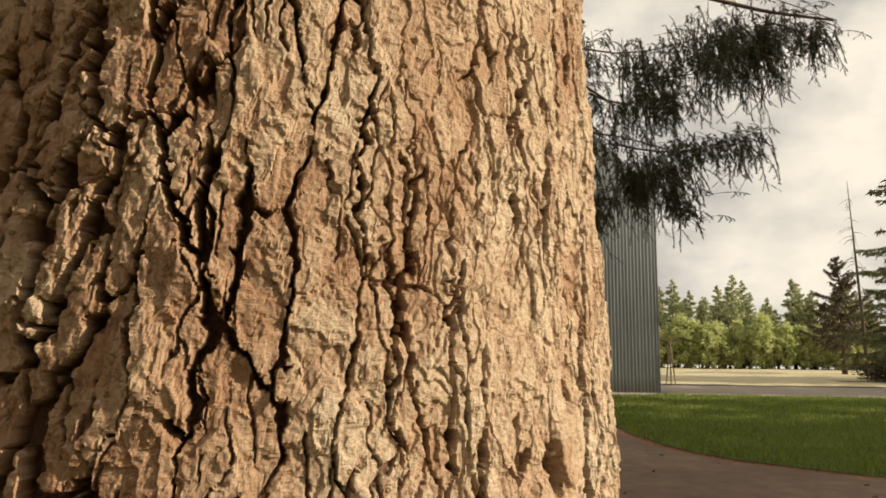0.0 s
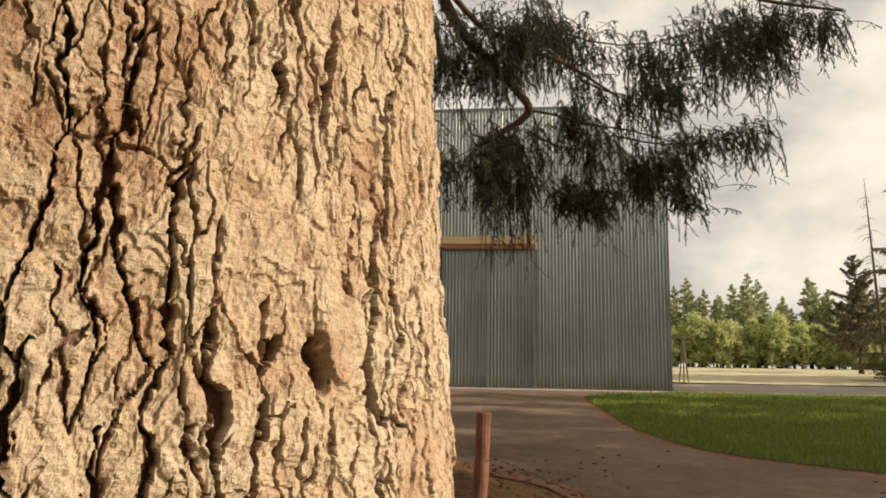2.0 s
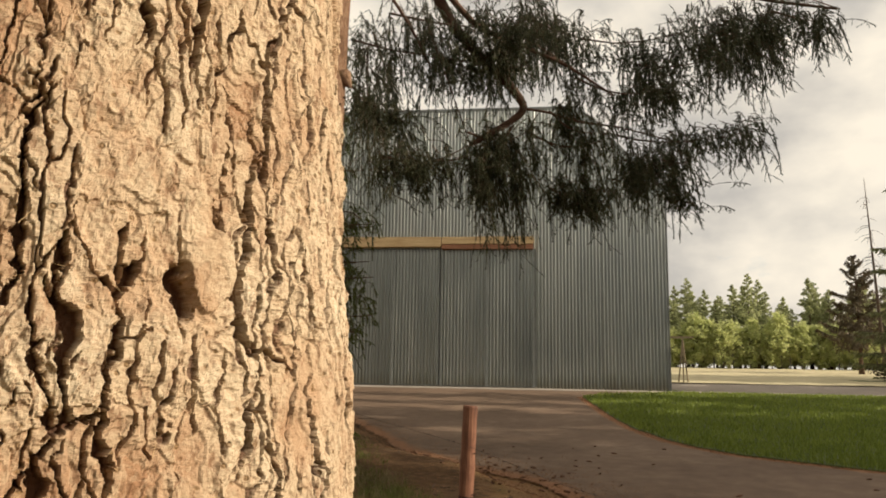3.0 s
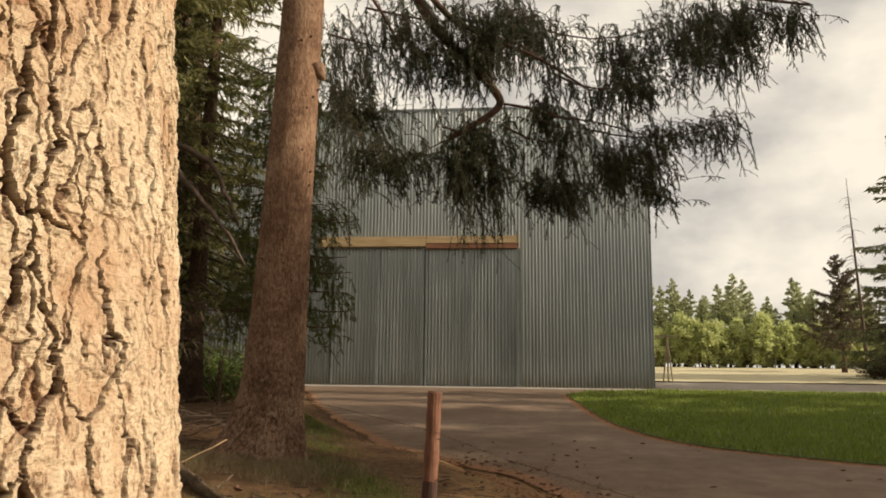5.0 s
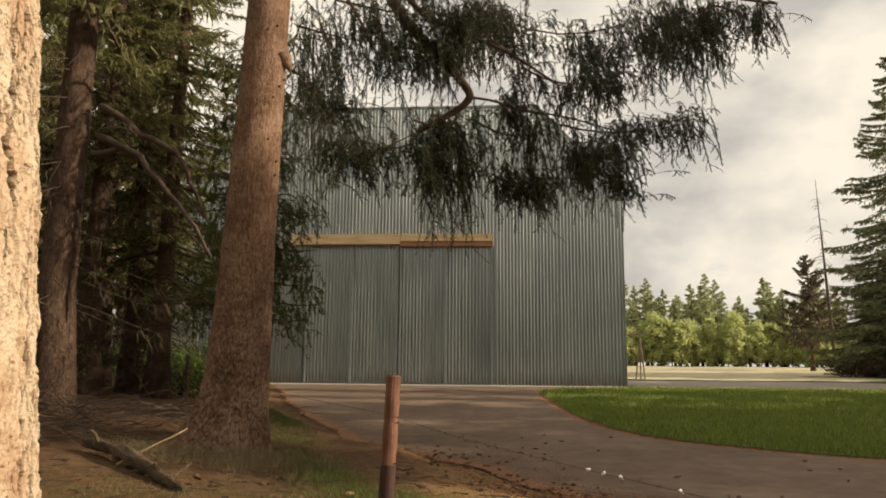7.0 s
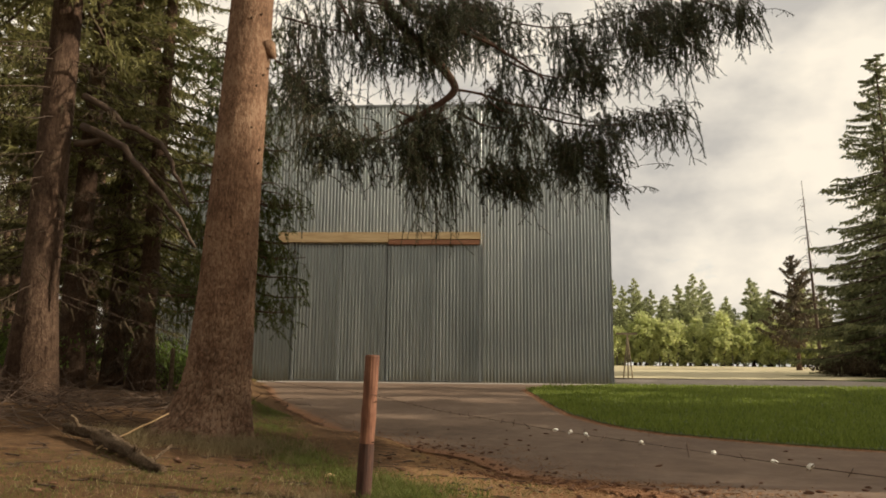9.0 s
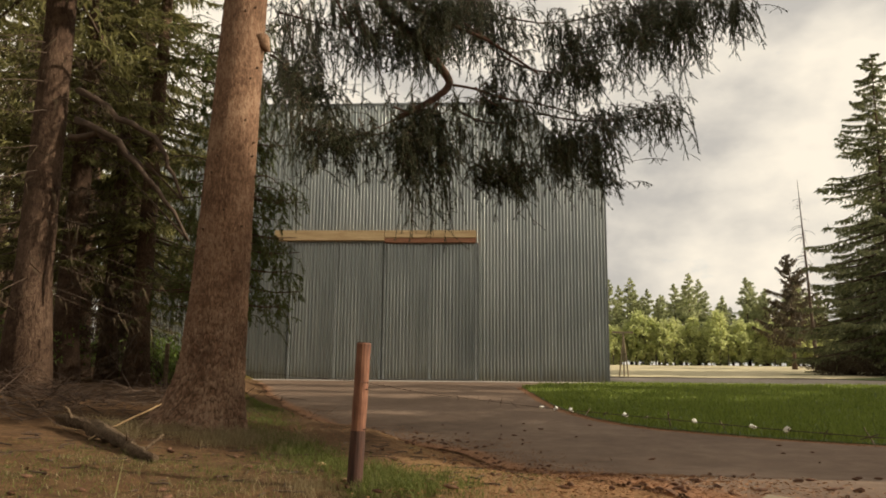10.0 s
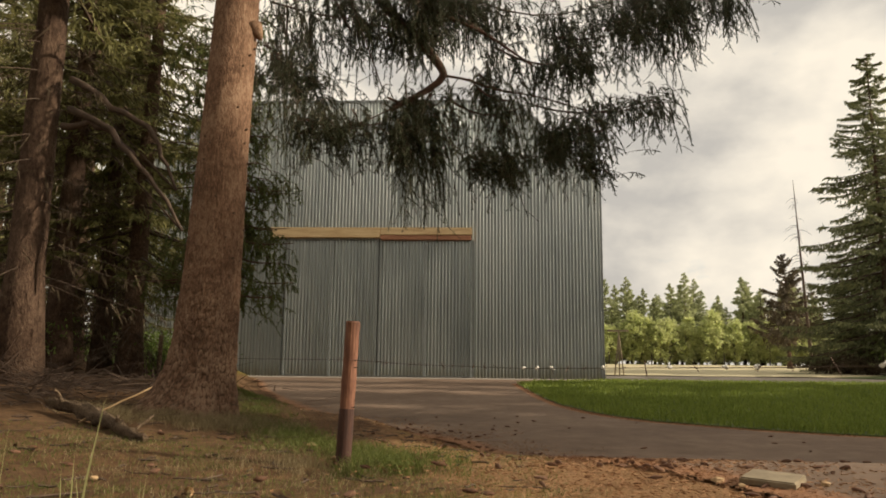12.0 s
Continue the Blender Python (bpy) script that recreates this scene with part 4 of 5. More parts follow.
# ---- the near spruce with scaly bark ----
def bark_relief(u, v):
    """Height of the bark in metres over arc length u and height v, with its plate, flake, crack and rim values."""
    wu = u + 0.020 * (fbm(u * 9, v * 6, 1, 2) - 0.5) + 0.019 * (fbm(u * 50, v * 38, 2, 2) - 0.5) + 0.0060 * (fbm(u * 170, v * 150, 22, 2) - 0.5)
    wv = v + 0.030 * (fbm(u * 9, v * 8, 3, 2) - 0.5) + 0.021 * (fbm(u * 48, v * 38, 4, 2) - 0.5) + 0.0060 * (fbm(u * 170, v * 150, 23, 2) - 0.5)
    # left flank: wider gaps, deeper cracks, darker tone; right flank: narrower and paler
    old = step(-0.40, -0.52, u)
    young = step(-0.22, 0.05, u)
    # rounded scales that give the plates their scalloped rims
    pl, pin = scales(wu / 0.021, wv / 0.025, 31, 0.44, 0.80)
    on_pl = pl >= 0
    pl = np.maximum(pl, 0)
    # upright jagged gaps between the plates, which open and close
    b1, up1, r1, _, _ = cells(wu / 0.041, wv / 0.105, 5)
    gap = fbm(u * 13, v * 7, 8, 3)
    open1 = (0.012 + 0.088 * step(0.35, 0.58, gap)) * (0.12 + 0.88 * up1 ** 1.3) * (1 + 1.4 * old - 0.2 * young)
    wide = open1 * (0.55 + 0.85 * (1 - step(0.0, 0.16, pin)))
    crack = step(wide, wide * 0.62, b1) * step(0.010, 0.026, open1)
    # shorter, narrower splits inside them
    b2, up2, r2, _, _ = cells(wu / 0.0185, wv / 0.052, 61)
    open2 = 0.11 * step(0.48, 0.62, fbm(u * 26, v * 12, 62, 3) + 0.09 * young) * (0.08 + 0.92 * up2 ** 1.6)
    split = step(open2 + 1e-4, open2 * 0.55, b2) * step(0.02, 0.05, open2) * (1 - crack)
    # thin layers that have flaked off step by step, each with a sharp ragged rim
    t1 = 7.0 * fbm(wu * 19, wv * 15, 18, 3)
    t2 = 6.0 * fbm(wu * 50, wv * 56, 19, 2)
    f1, f2 = t1 - np.floor(t1), t2 - np.floor(t2)
    layers = 0.0021 * (np.floor(t1) - 3 + step(0.0, 0.09, f1)) + 0.0010 * (np.floor(t2) - 3 + step(0.0, 0.18, f2))
    h = 0.0024 * (fbm(wu * 115, wv * 55, 24, 3) - 0.5) + 0.0032 * (r1 - 0.5) + 0.0016 * (r2 - 0.5) + 0.0011 * pl + layers
    h = h + 0.0011 * (fbm(u * 90, v * 80, 14, 3) - 0.5) + 0.0012 * (fbm(u * 300, v * 360, 15, 2) - 0.5)
    # one loose plate that stands off the trunk, with a deep hollow beside it
    loose = step(1.05, 0.88, np.hypot((wu + 0.137) / 0.023, (wv - 1.346) / 0.033))
    hollow = step(1.0, 0.72, np.hypot((wu + 0.163 + 0.25 * (wv - 1.322)) / 0.009, (wv - 1.322) / 0.024)) * (1 - loose)
    crack, split = crack * (1 - loose), split * (1 - loose)
    h = h * (1 - 0.7 * loose) + 0.0075 * loose - 0.010 * hollow
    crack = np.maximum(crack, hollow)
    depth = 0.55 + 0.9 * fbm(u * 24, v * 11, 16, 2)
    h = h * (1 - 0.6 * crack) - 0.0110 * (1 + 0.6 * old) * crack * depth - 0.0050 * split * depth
    # rim marks the flake steps where colour adds painted shade
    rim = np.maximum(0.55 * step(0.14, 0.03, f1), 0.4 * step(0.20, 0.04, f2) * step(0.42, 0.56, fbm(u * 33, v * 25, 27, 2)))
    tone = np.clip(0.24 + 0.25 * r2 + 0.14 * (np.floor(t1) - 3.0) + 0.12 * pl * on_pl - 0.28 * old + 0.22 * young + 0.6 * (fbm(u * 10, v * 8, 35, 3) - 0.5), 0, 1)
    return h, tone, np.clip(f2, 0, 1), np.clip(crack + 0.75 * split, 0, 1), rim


def build_near_spruce():
    tree = thing("spruce_tree", "thick old spruce with sunlit scaly tan bark", "tree", (-0.2005, 0.7009, 0))
    ang = np.radians(axis((-114, 50, 0.205), (50, 246, 4.9)))[:-1]
    zs = axis((-0.1, 0.80, 0.03), (0.80, 1.84, 0.00145), (1.84, 9.0, 0.14), (9.0, 24.0, 1.0))
    a, z = np.meshgrid(ang, zs)
    u = a * 0.36
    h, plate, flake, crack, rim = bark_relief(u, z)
    rise = np.clip(z - 1.4, -0.62, 0.5)
    r = 0.3185 - 0.106 * rise - 0.020 * np.clip(z - 1.9, 0, 9) + 0.021 * np.cos(2 * a) + 0.0064 * np.sin(2 * a) + 0.0011 * np.cos(3 * a) + 0.0136 * np.sin(3 * a)
    r = r + 0.14 * np.exp(-np.clip(z, 0, 9) / 0.22) * (1 + 0.35 * np.cos(3 * a + 0.6))
    r = np.where(z > 9, 0.105 * (24.2 - z) / 15.2, np.maximum(r, 0.105)) + h * np.where(a > radians(50), 0.3, 1.0)
    lean = np.clip(z - 1.4, -1.5, 2.5)
    x = r * np.cos(a) + 0.0516 * lean
    y = r * np.sin(a) - 0.0192 * lean
    v = np.stack([x, y, z], -1).reshape(-1, 3)
    n = len(ang)
    i, j = np.meshgrid(np.arange(len(zs) - 1), np.arange(n), indexing="ij")
    j2 = (j + 1) % n
    f = np.stack([i * n + j, i * n + j2, (i + 1) * n + j2, (i + 1) * n + j], -1).reshape(-1, 4)
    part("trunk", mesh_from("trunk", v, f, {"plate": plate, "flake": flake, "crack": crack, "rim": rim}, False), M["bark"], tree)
    # crown above the view, added so that less skylight reaches the trunk
    _, boughs, crown, _ = spruce_parts(height=24, r0=0.35, crown_base=6.4, crown_r=3.6, n_branch=90, per_branch=110, leaf=0.36, width=0.06, seed=5, droop=0.25)
    tagged(part("branchwork", mesh_from("branchwork", *boughs, None, True), M["limb"], tree), kind="stuff")
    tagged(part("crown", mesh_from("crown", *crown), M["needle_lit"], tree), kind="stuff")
    # loose bark fibres along the trunk
    rng = np.random.default_rng(3)
    k = 420
    aa, zz = np.radians(rng.uniform(-60, 44, k)), rng.uniform(0.8, 1.85, k)
    out = np.column_stack([np.cos(aa), np.sin(aa), rng.normal(size=k) * 0.5])
    rr = 0.323 - 0.106 * np.clip(zz - 1.4, -0.62, 0.5) + 0.021 * np.cos(2 * aa) + 0.0064 * np.sin(2 * aa) + 0.0136 * np.sin(3 * aa)
    base = np.column_stack([rr * np.cos(aa) + 0.0516 * (zz - 1.4), rr * np.sin(aa) - 0.0192 * (zz - 1.4), zz])
    d = out * 0.6 + rng.normal(size=(k, 3)) * 0.6
    tagged(part("bark_fuzz", mesh_from("bark_fuzz", *blades(base, d, 0.004 + 0.012 * rng.random(k), np.full(k, 0.0008), rng, 0.2)), M["cone_pale"], tree), kind="stuff")


build_near_spruce()


# ---- the spruce by the drive with its drooping boughs ----
def hanging(rows, rng, needle=0.046, width=0.0095, spacing=0.0072, depth=0.55, more=2.3):
    """Drooping twigs with needles, hung along boughs: rows of x0, z0, x1, z1, y, droop, twigs."""
    wood, P, D = [], [], []
    for x0, z0, x1, z1, yy, droop, count in rows:
        s = np.linspace(0, 1, 7)
        sag = 0.10 * abs(x1 - x0)
        bough = np.column_stack([x0 + (x1 - x0) * s, yy + 0.25 * np.sin(3 * s + x0), z0 + (z1 - z0) * s - sag * np.sin(np.pi * s)])
        wood.append(tube(bough, np.linspace(0.022, 0.007, 7), 5, cap=False))
        # side shoots leave the bough, and twigs hang from them
        tufts = rng.random(max(2, int(round(3.2 * math.hypot(x1 - x0, z1 - z0) + 1))))
        for q in range(int(count * more)):
            t = min(1.0, max(0.0, tufts[rng.integers(0, len(tufts))] + rng.normal() * 0.055)) if rng.random() < 0.78 else rng.random()
            p0 = np.array([np.interp(t, s, bough[:, i]) for i in range(3)])
            p0 = p0 + rng.normal(size=3) * [0.12, 0.25, 0.07 + 0.10 * droop]
            az = rng.normal() * 0.9 + (0 if rng.random() < 0.5 else np.pi)
            reach = depth * (0.3 + 0.9 * rng.random())
            L = droop * (0.15 + 0.64 * rng.random() ** 1.5) * (0.75 + 0.35 * math.sin(9 * t + 3 * x0))
            m = 5
            w = np.linspace(0, 1, m)
            sway = rng.normal() * 0.10
            dirx = (x1 - x0) / (abs(x1 - x0) + 0.2) * 0.25 + rng.normal() * 0.38
            line = np.column_stack([p0[0] + reach * dirx * np.sqrt(w) + sway * L * w ** 2, p0[1] + np.cos(az) * reach * np.sqrt(w), p0[2] - L * (0.12 * w + 0.88 * w ** 1.5) + 0.05 * reach * np.sin(3 * w)])
            wood.append(tube(line, np.linspace(0.0045, 0.0018, m), 3, cap=False))
            k = max(8, int((L + reach) / spacing))
            tt = rng.random(k) ** 0.62
            P.append(np.column_stack([np.interp(tt, w, line[:, i]) for i in range(3)]))
            g = np.gradient(line, axis=0)
            D.append(np.column_stack([np.interp(tt, w, g[:, i]) for i in range(3)]) / (L + 0.1) * 4)
            # short side tassels
            for r in range(rng.integers(3, 7)):
                t2 = 0.2 + 0.7 * rng.random()
                b0 = np.array([np.interp(t2, w, line[:, i]) for i in range(3)])
                l2 = (0.10 + 0.30 * L) * (0.3 + 0.7 * rng.random())
                e0 = b0 + np.array([rng.normal() * 0.5 * l2, rng.normal() * 0.5 * l2, -l2 * 0.8])
                kk = max(6, int(l2 / spacing))
                t3 = rng.random(kk)[:, None]
                P.append(b0 * (1 - t3) + e0 * t3)
                D.append(np.tile((e0 - b0) / (l2 + 1e-6), (kk, 1)))
                wood.append(tube(np.array([b0, e0]), [0.0025, 0.0015], 3, cap=False))
    P, D = np.concatenate(P), np.concatenate(D)
    D = D * 0.9 + rng.normal(size=D.shape) * 0.5 + [0, 0, -0.15]
    n = len(P)
    return join(*wood), blades(P, D, needle * (0.6 + 0.7 * rng.random(n)), width * (0.7 + 0.6 * rng.random(n)), rng)


BOUGHS = [
    (-2.63, 6.52, -1.15, 6.29, 11.5, 1.79, 53),
    (-2.5, 5.55, -1.68, 5.15, 11.5, 0.9, 53),
    (-2.1, 4.55, -1.15, 4.50, 11.6, 1.05, 78),
    (-1.31, 4.49, -0.67, 4.79, 11.8, 0.99, 21),
    (-0.74, 5.04, 0.19, 5.12, 12, 1.31, 63),
    (-0.6, 4.4, 0.05, 4.45, 12, 1.96, 73),
    (0.19, 5.19, 1.5, 4.97, 12.2, 1.0, 30),
    (0.6, 4.26, 1.5, 4.2, 12.4, 0.80, 80),
    (1.9, 4.80, 2.85, 4.62, 12.6, 1.25, 88),
    (2.58, 4.15, 3.05, 3.95, 12.8, 0.41, 18),
    (1.76, 5.32, 3.97, 5.3, 12.8, 0.91, 72),
    (1.05, 6.25, 2.67, 5.85, 12.4, 1.15, 92),
    (3.5, 7.15, 4.35, 7, 12.8, 2.07, 115),
    (2.13, 6.52, 3.39, 6.39, 12.6, 1.03, 50),
    (4.35, 7.4, 5.45, 7.42, 13, 0.83, 63),
    (0.18, 7.31, 3.27, 7.02, 12.4, 1.31, 150),
    (-2.54, 5.54, -2.19, 5.35, 11, 2.21, 28),
    (-1.28, 6.24, 0.2, 6.6, 11.8, 1.24, 85),
    (-2.01, 6.95, 0.4, 6.98, 11.6, 1.38, 125),
    (0.76, 5.67, 1.41, 5.22, 12.2, 1.05, 42),
]


def limb_line(points, n=14):
    p = np.array(points, dtype=float)
    s = np.linspace(0, len(p) - 1, n)
    q = np.column_stack([np.interp(s, np.arange(len(p)), p[:, i]) for i in range(3)])
    q[1:-1] = 0.25 * q[:-2] + 0.5 * q[1:-1] + 0.25 * q[2:]
    return q


def build_drive_spruce():
    tree = thing("spruce_tree", "tall spruce with flared foot and drooping boughs beside the drive", "tree", (0, 0, 0))
    rng = np.random.default_rng(61)
    zs = axis((-0.1, 2.6, 0.018), (2.6, 8.6, 0.06), (8.6, 24, 1.5))
    ang = np.linspace(0, 2 * np.pi, 200, endpoint=False)
    a, z = np.meshgrid(ang, zs)
    cx = -2.47 + 0.028 * z
    cy = 8.85 + 0.02 * np.clip(z, 0, 8)
    r = 0.328 - 0.011 * z + 0.24 * np.exp(-np.clip(z - 0.05, 0, 9) / 0.30) * (1 + 0.95 * np.cos(a - 3.35) + 0.25 * np.cos(5 * a)) + 0.07 * np.exp(-np.clip(z, 0, 9) / 1.1)
    b, _, rr, _, _ = cells(a * 0.36 / 0.040 + 0.5 * fbm(a * 9, z * 9, 74, 2), z / 0.085 + 0.6 * fbm(a * 8, z * 8, 75, 2), 71)
    r = np.maximum(r, 0.03) + 0.016 * step(0.02, 0.14, b) * step(4.4, 0.4, z) + 0.018 * (rr - 0.5) * step(4.4, 0.4, z) + 0.012 * (fbm(a * 4, z * 3, 72) - 0.5)
    v = np.stack([cx + r * np.cos(a), cy + r * np.sin(a), z], -1).reshape(-1, 3)
    n = len(ang)
    i, j = np.meshgrid(np.arange(len(zs) - 1), np.arange(n), indexing="ij")
    j2 = (j + 1) % n
    f = np.stack([i * n + j, i * n + j2, (i + 1) * n + j2, (i + 1) * n + j], -1).reshape(-1, 4)
    low = step(3.8, 0.3, z)
    part("trunk", mesh_from("trunk", v, f, {"plate": rr * low, "groove": step(0.13, 0.03, b) * low}, True), M["mid_bark"], tree)

    def at(z, ang, out=1.0):
        return np.array([-2.47 + 0.028 * z + math.cos(ang) * out * (0.352 - 0.011 * z + 0.07 * math.exp(-z / 1.1)), 8.85 + 0.02 * z + math.sin(ang) * out * (0.352 - 0.011 * z), z])

    # branch stubs and a knob
    stubs = []
    for q in range(34):
        zz, aa = rng.uniform(1.5, 6.4), rng.uniform(-2.9, 0.4)
        p0, p1 = at(zz, aa, 0.9), at(zz + 0.01, aa, 1.0 + 0.05 * rng.random())
        stubs.append(tube(np.array([p0, (p0 + p1) / 2, p1]), [0.016, 0.013, 0.007 * (0.6 + rng.random())], 6))
    for q in stubs:
        part("branch_stub", mesh_from("branch_stub", *q, None, True), M["dark_bark"], tree)
    k0, k1 = at(4.90, -0.1, 0.82), at(4.80, -0.1, 1.06)
    part("knob", mesh_from("knob", *tube(np.array([k0, k0 * 0.6 + k1 * 0.4, k1, k1 + [0.05, 0, -0.07]]), [0.13, 0.11, 0.065, 0.015], 9, 0.08, rng), None, True), M["mid_bark"], tree)
    for zz, aa, L in ((3.3, -2.8, 0.55), (3.1, 0.0, 0.30), (4.3, -2.9, 0.35)):
        p0 = at(zz, aa, 0.9)
        s = np.linspace(0, 1, 6)
        part("dead_twig", mesh_from("dead_twig", *tube(np.column_stack([p0[0] + math.cos(aa) * L * s, p0[1] + math.sin(aa) * L * s, p0[2] + 0.25 * L * s - 0.5 * L * s ** 3]), np.linspace(0.012, 0.004, 6), 5)), M["twig"], tree)
    # two thick crooked limbs that come down from the crown
    top = at(8.4, 0.4)
    limb_a = limb_line([top, (-1.5, 11.0, 8.0), (-1.34, 11.6, 7.55), (-1.02, 12, 6.93), (-0.5, 12, 6.37), (-0.1, 12, 5.95), (0.11, 12, 5.66), (0.21, 12, 5.47), (0.01, 12, 5.29), (-0.22, 12, 5.15), (-0.7, 11.9, 4.85)], 26)
    limb_b = limb_line([(-1.30, 11.5, 7.62), (-0.61, 12, 6.92), (-0.04, 12, 6.71), (0.32, 12, 6.48), (0.82, 12.1, 6.31), (1.68, 12.3, 5.77)], 18)
    limb_c = limb_line([(0.18, 12, 5.48), (0.6, 12.1, 5.44), (1.1, 12.2, 5.28), (1.76, 12.5, 5.30), (2.9, 12.8, 5.05), (3.97, 12.9, 5.28)], 20)
    limb_d = limb_line([at(8.3, 0.3), (0.2, 11.5, 8.3), (2.5, 12.3, 7.9), (4.4, 12.8, 7.6), (5.6, 13, 7.5)], 20)
    limb_e = limb_line([at(7.2, 0.2), (-2.0, 10.6, 7.1), (-1.6, 11.2, 6.6), (-1.3, 11.5, 6.0)], 12)
    for line, r0, r1 in ((limb_a, 0.115, 0.045), (limb_b, 0.06, 0.018), (limb_c, 0.024, 0.008), (limb_d, 0.07, 0.02), (limb_e, 0.04, 0.012)):
        part("limb", mesh_from("limb", *tube(line, np.linspace(r0, r1, len(line)), 9, 0.04, rng), None, True), M["limb"], tree)
    # thin bare hanging shoots
    shoots = []
    for x0, z0, x1, z1, yy in ((-2.3, 6.7, -1.78, 5.5, 11.5), (-2.38, 6.4, -2.36, 5.5, 11.5), (-1.28, 6.3, -0.85, 6.55, 11.8), (0.0, 5.2, -0.6, 4.4, 12), (0.6, 5.5, 1.3, 5.1, 12.2), (-2.16, 4.39, -0.67, 4.79, 11.7)):
        s = np.linspace(0, 1, 8)
        shoots.append(tube(np.column_stack([x0 + (x1 - x0) * s, yy + 0 * s, z0 + (z1 - z0) * s - 0.12 * np.sin(np.pi * s)]), np.linspace(0.02, 0.008, 8), 5, cap=False))
    for q in shoots:
        part("shoot", mesh_from("shoot", *q), M["limb"], tree)
    wood, leaves = hanging(BOUGHS, rng)
    tagged(part("twigwork", mesh_from("twigwork", *wood), M["limb"], tree), kind="stuff")
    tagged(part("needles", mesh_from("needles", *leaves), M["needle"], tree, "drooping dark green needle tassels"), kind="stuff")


build_drive_spruce()


# ---- the wood on the bank ----
def build_bank_wood():
    kw = dict(droop=0.5, leaf=0.27, width=0.05, sides=12)
    mats = (M["dark_bark"], M["twig"], M["needle_lit"])
    label = "tall forest spruce with bare lower trunk on the bank"
    k1 = spruce("spruce_tree", label, at_ground(-6.05, 10.9), (M["bank_bark"], M["twig"], M["needle_lit"]), "spruces of the bank wood", height=24, r0=0.28, crown_base=6.2, crown_r=3.0, n_branch=110, per_branch=170, seed=81, dead=34, **kw)
    k2 = spruce("spruce_tree", label, at_ground(-8.7, 19.6), mats, "spruces of the bank wood", height=22, r0=0.26, crown_base=3.0, crown_r=2.8, n_branch=110, per_branch=170, seed=82, dead=36, **kw)
    k3 = spruce("spruce_tree", label, at_ground(-8.75, 17.3), mats, "spruces of the bank wood", height=20, r0=0.22, crown_base=2.6, crown_r=2.6, n_branch=110, per_branch=170, seed=83, dead=36, **kw)
    # the last four stand unseen behind the camera, added to hold back skylight
    plant((k3, k2, k1), [(-9.6, 18.2, 0.8), (-6.46, 15.4, 0.85), (-8.6, 12.4, 0.9), (-7.35, 15.9, 0.85), (-12.5, 21, 1.0), (-15, 24, 1.0), (-17, 19, 1.0), (-13.8, 15.5, 0.95), (-10.2, 13.2, 0.85), (-16, 30, 1.0), (-20, 26, 1.05), (-22, 34, 1.0), (-24, 22, 1.0), (-19, 14, 1.0), (-26, 42, 1.1), (-24, 50, 1.1), (-12, 9.5, 1.0), (-7.6, 14.6, 0.9), (-15.5, 11.5, 1.0), (-7.5, 1.0, 1.0), (-18, 36, 1.1), (-28, 30, 1.1), (-4.6, -3.2, 1.0), (-1.6, -5.5, 1.05), (1.8, -6.8, 1.0), (5.2, -8.0, 1.0)])
    edge = spruce("spruce_tree", "young dense spruce at the back of the wood", at_ground(-16.5, 37), mats, "young spruces of the bank wood", height=9, r0=0.14, crown_base=0.4, crown_r=2.2, n_branch=60, per_branch=70, seed=84, **kw)
    # those with y below 4 are unseen, added to block light from behind
    plant((edge,), [(-19.5, 33, 1.0), (-22.5, 36, 1.2), (-25.5, 32, 1.0), (-27, 38, 1.2), (-21, 29, 0.9), (-30, 34, 1.2), (-24, 27, 1.0), (-6.5, -4.5, 1.0), (-3, -7.5, 1.1), (0.5, -8.5, 1.0), (4, -9.5, 1.1), (-10, -2, 1.1), (8, -11, 1.1), (-11.5, 3, 1.0), (-7, -9, 1.1), (12, -13, 1.2), (-17.5, 26, 0.7), (-33, 28, 1.2), (-28, 24, 1.0), (-23, 47, 1.4), (-24.5, 54, 1.5), (-28, 50, 1.4), (-31, 57, 1.6), (-33.5, 49, 1.5), (-37, 55, 1.6), (-41, 50, 1.6)] )
    # crooked dead boughs on the nearest trunk
    rng = np.random.default_rng(88)
    for line in ([(-5.6, 10.9, 5.05), (-4.9, 11, 4.55), (-4.3, 11, 4.25), (-4.1, 11.1, 3.7), (-3.9, 11.1, 3.3)], [(-5.6, 10.9, 4.55), (-5.0, 10.8, 4.3), (-4.45, 10.8, 3.7), (-3.9, 10.7, 3.1), (-3.6, 10.7, 2.6)], [(-5.7, 10.9, 4.25), (-5.2, 10.9, 4.3), (-4.8, 10.9, 4.1), (-4.5, 11, 3.8)]):
        q = limb_line(line, 14) + rng.normal(size=(14, 3)) * 0.02
        b = part("dead_bough", mesh_from("dead_bough", *tube(q, np.linspace(0.06, 0.02, 14), 7), None, True), M["twig"])
        b.parent = k1
        b.matrix_parent_inverse = k1.matrix_world.inverted()
    k1.matrix_basis = pose(*at_ground(-6.03, 10.9), 0, 0.2, 0)


build_bank_wood()


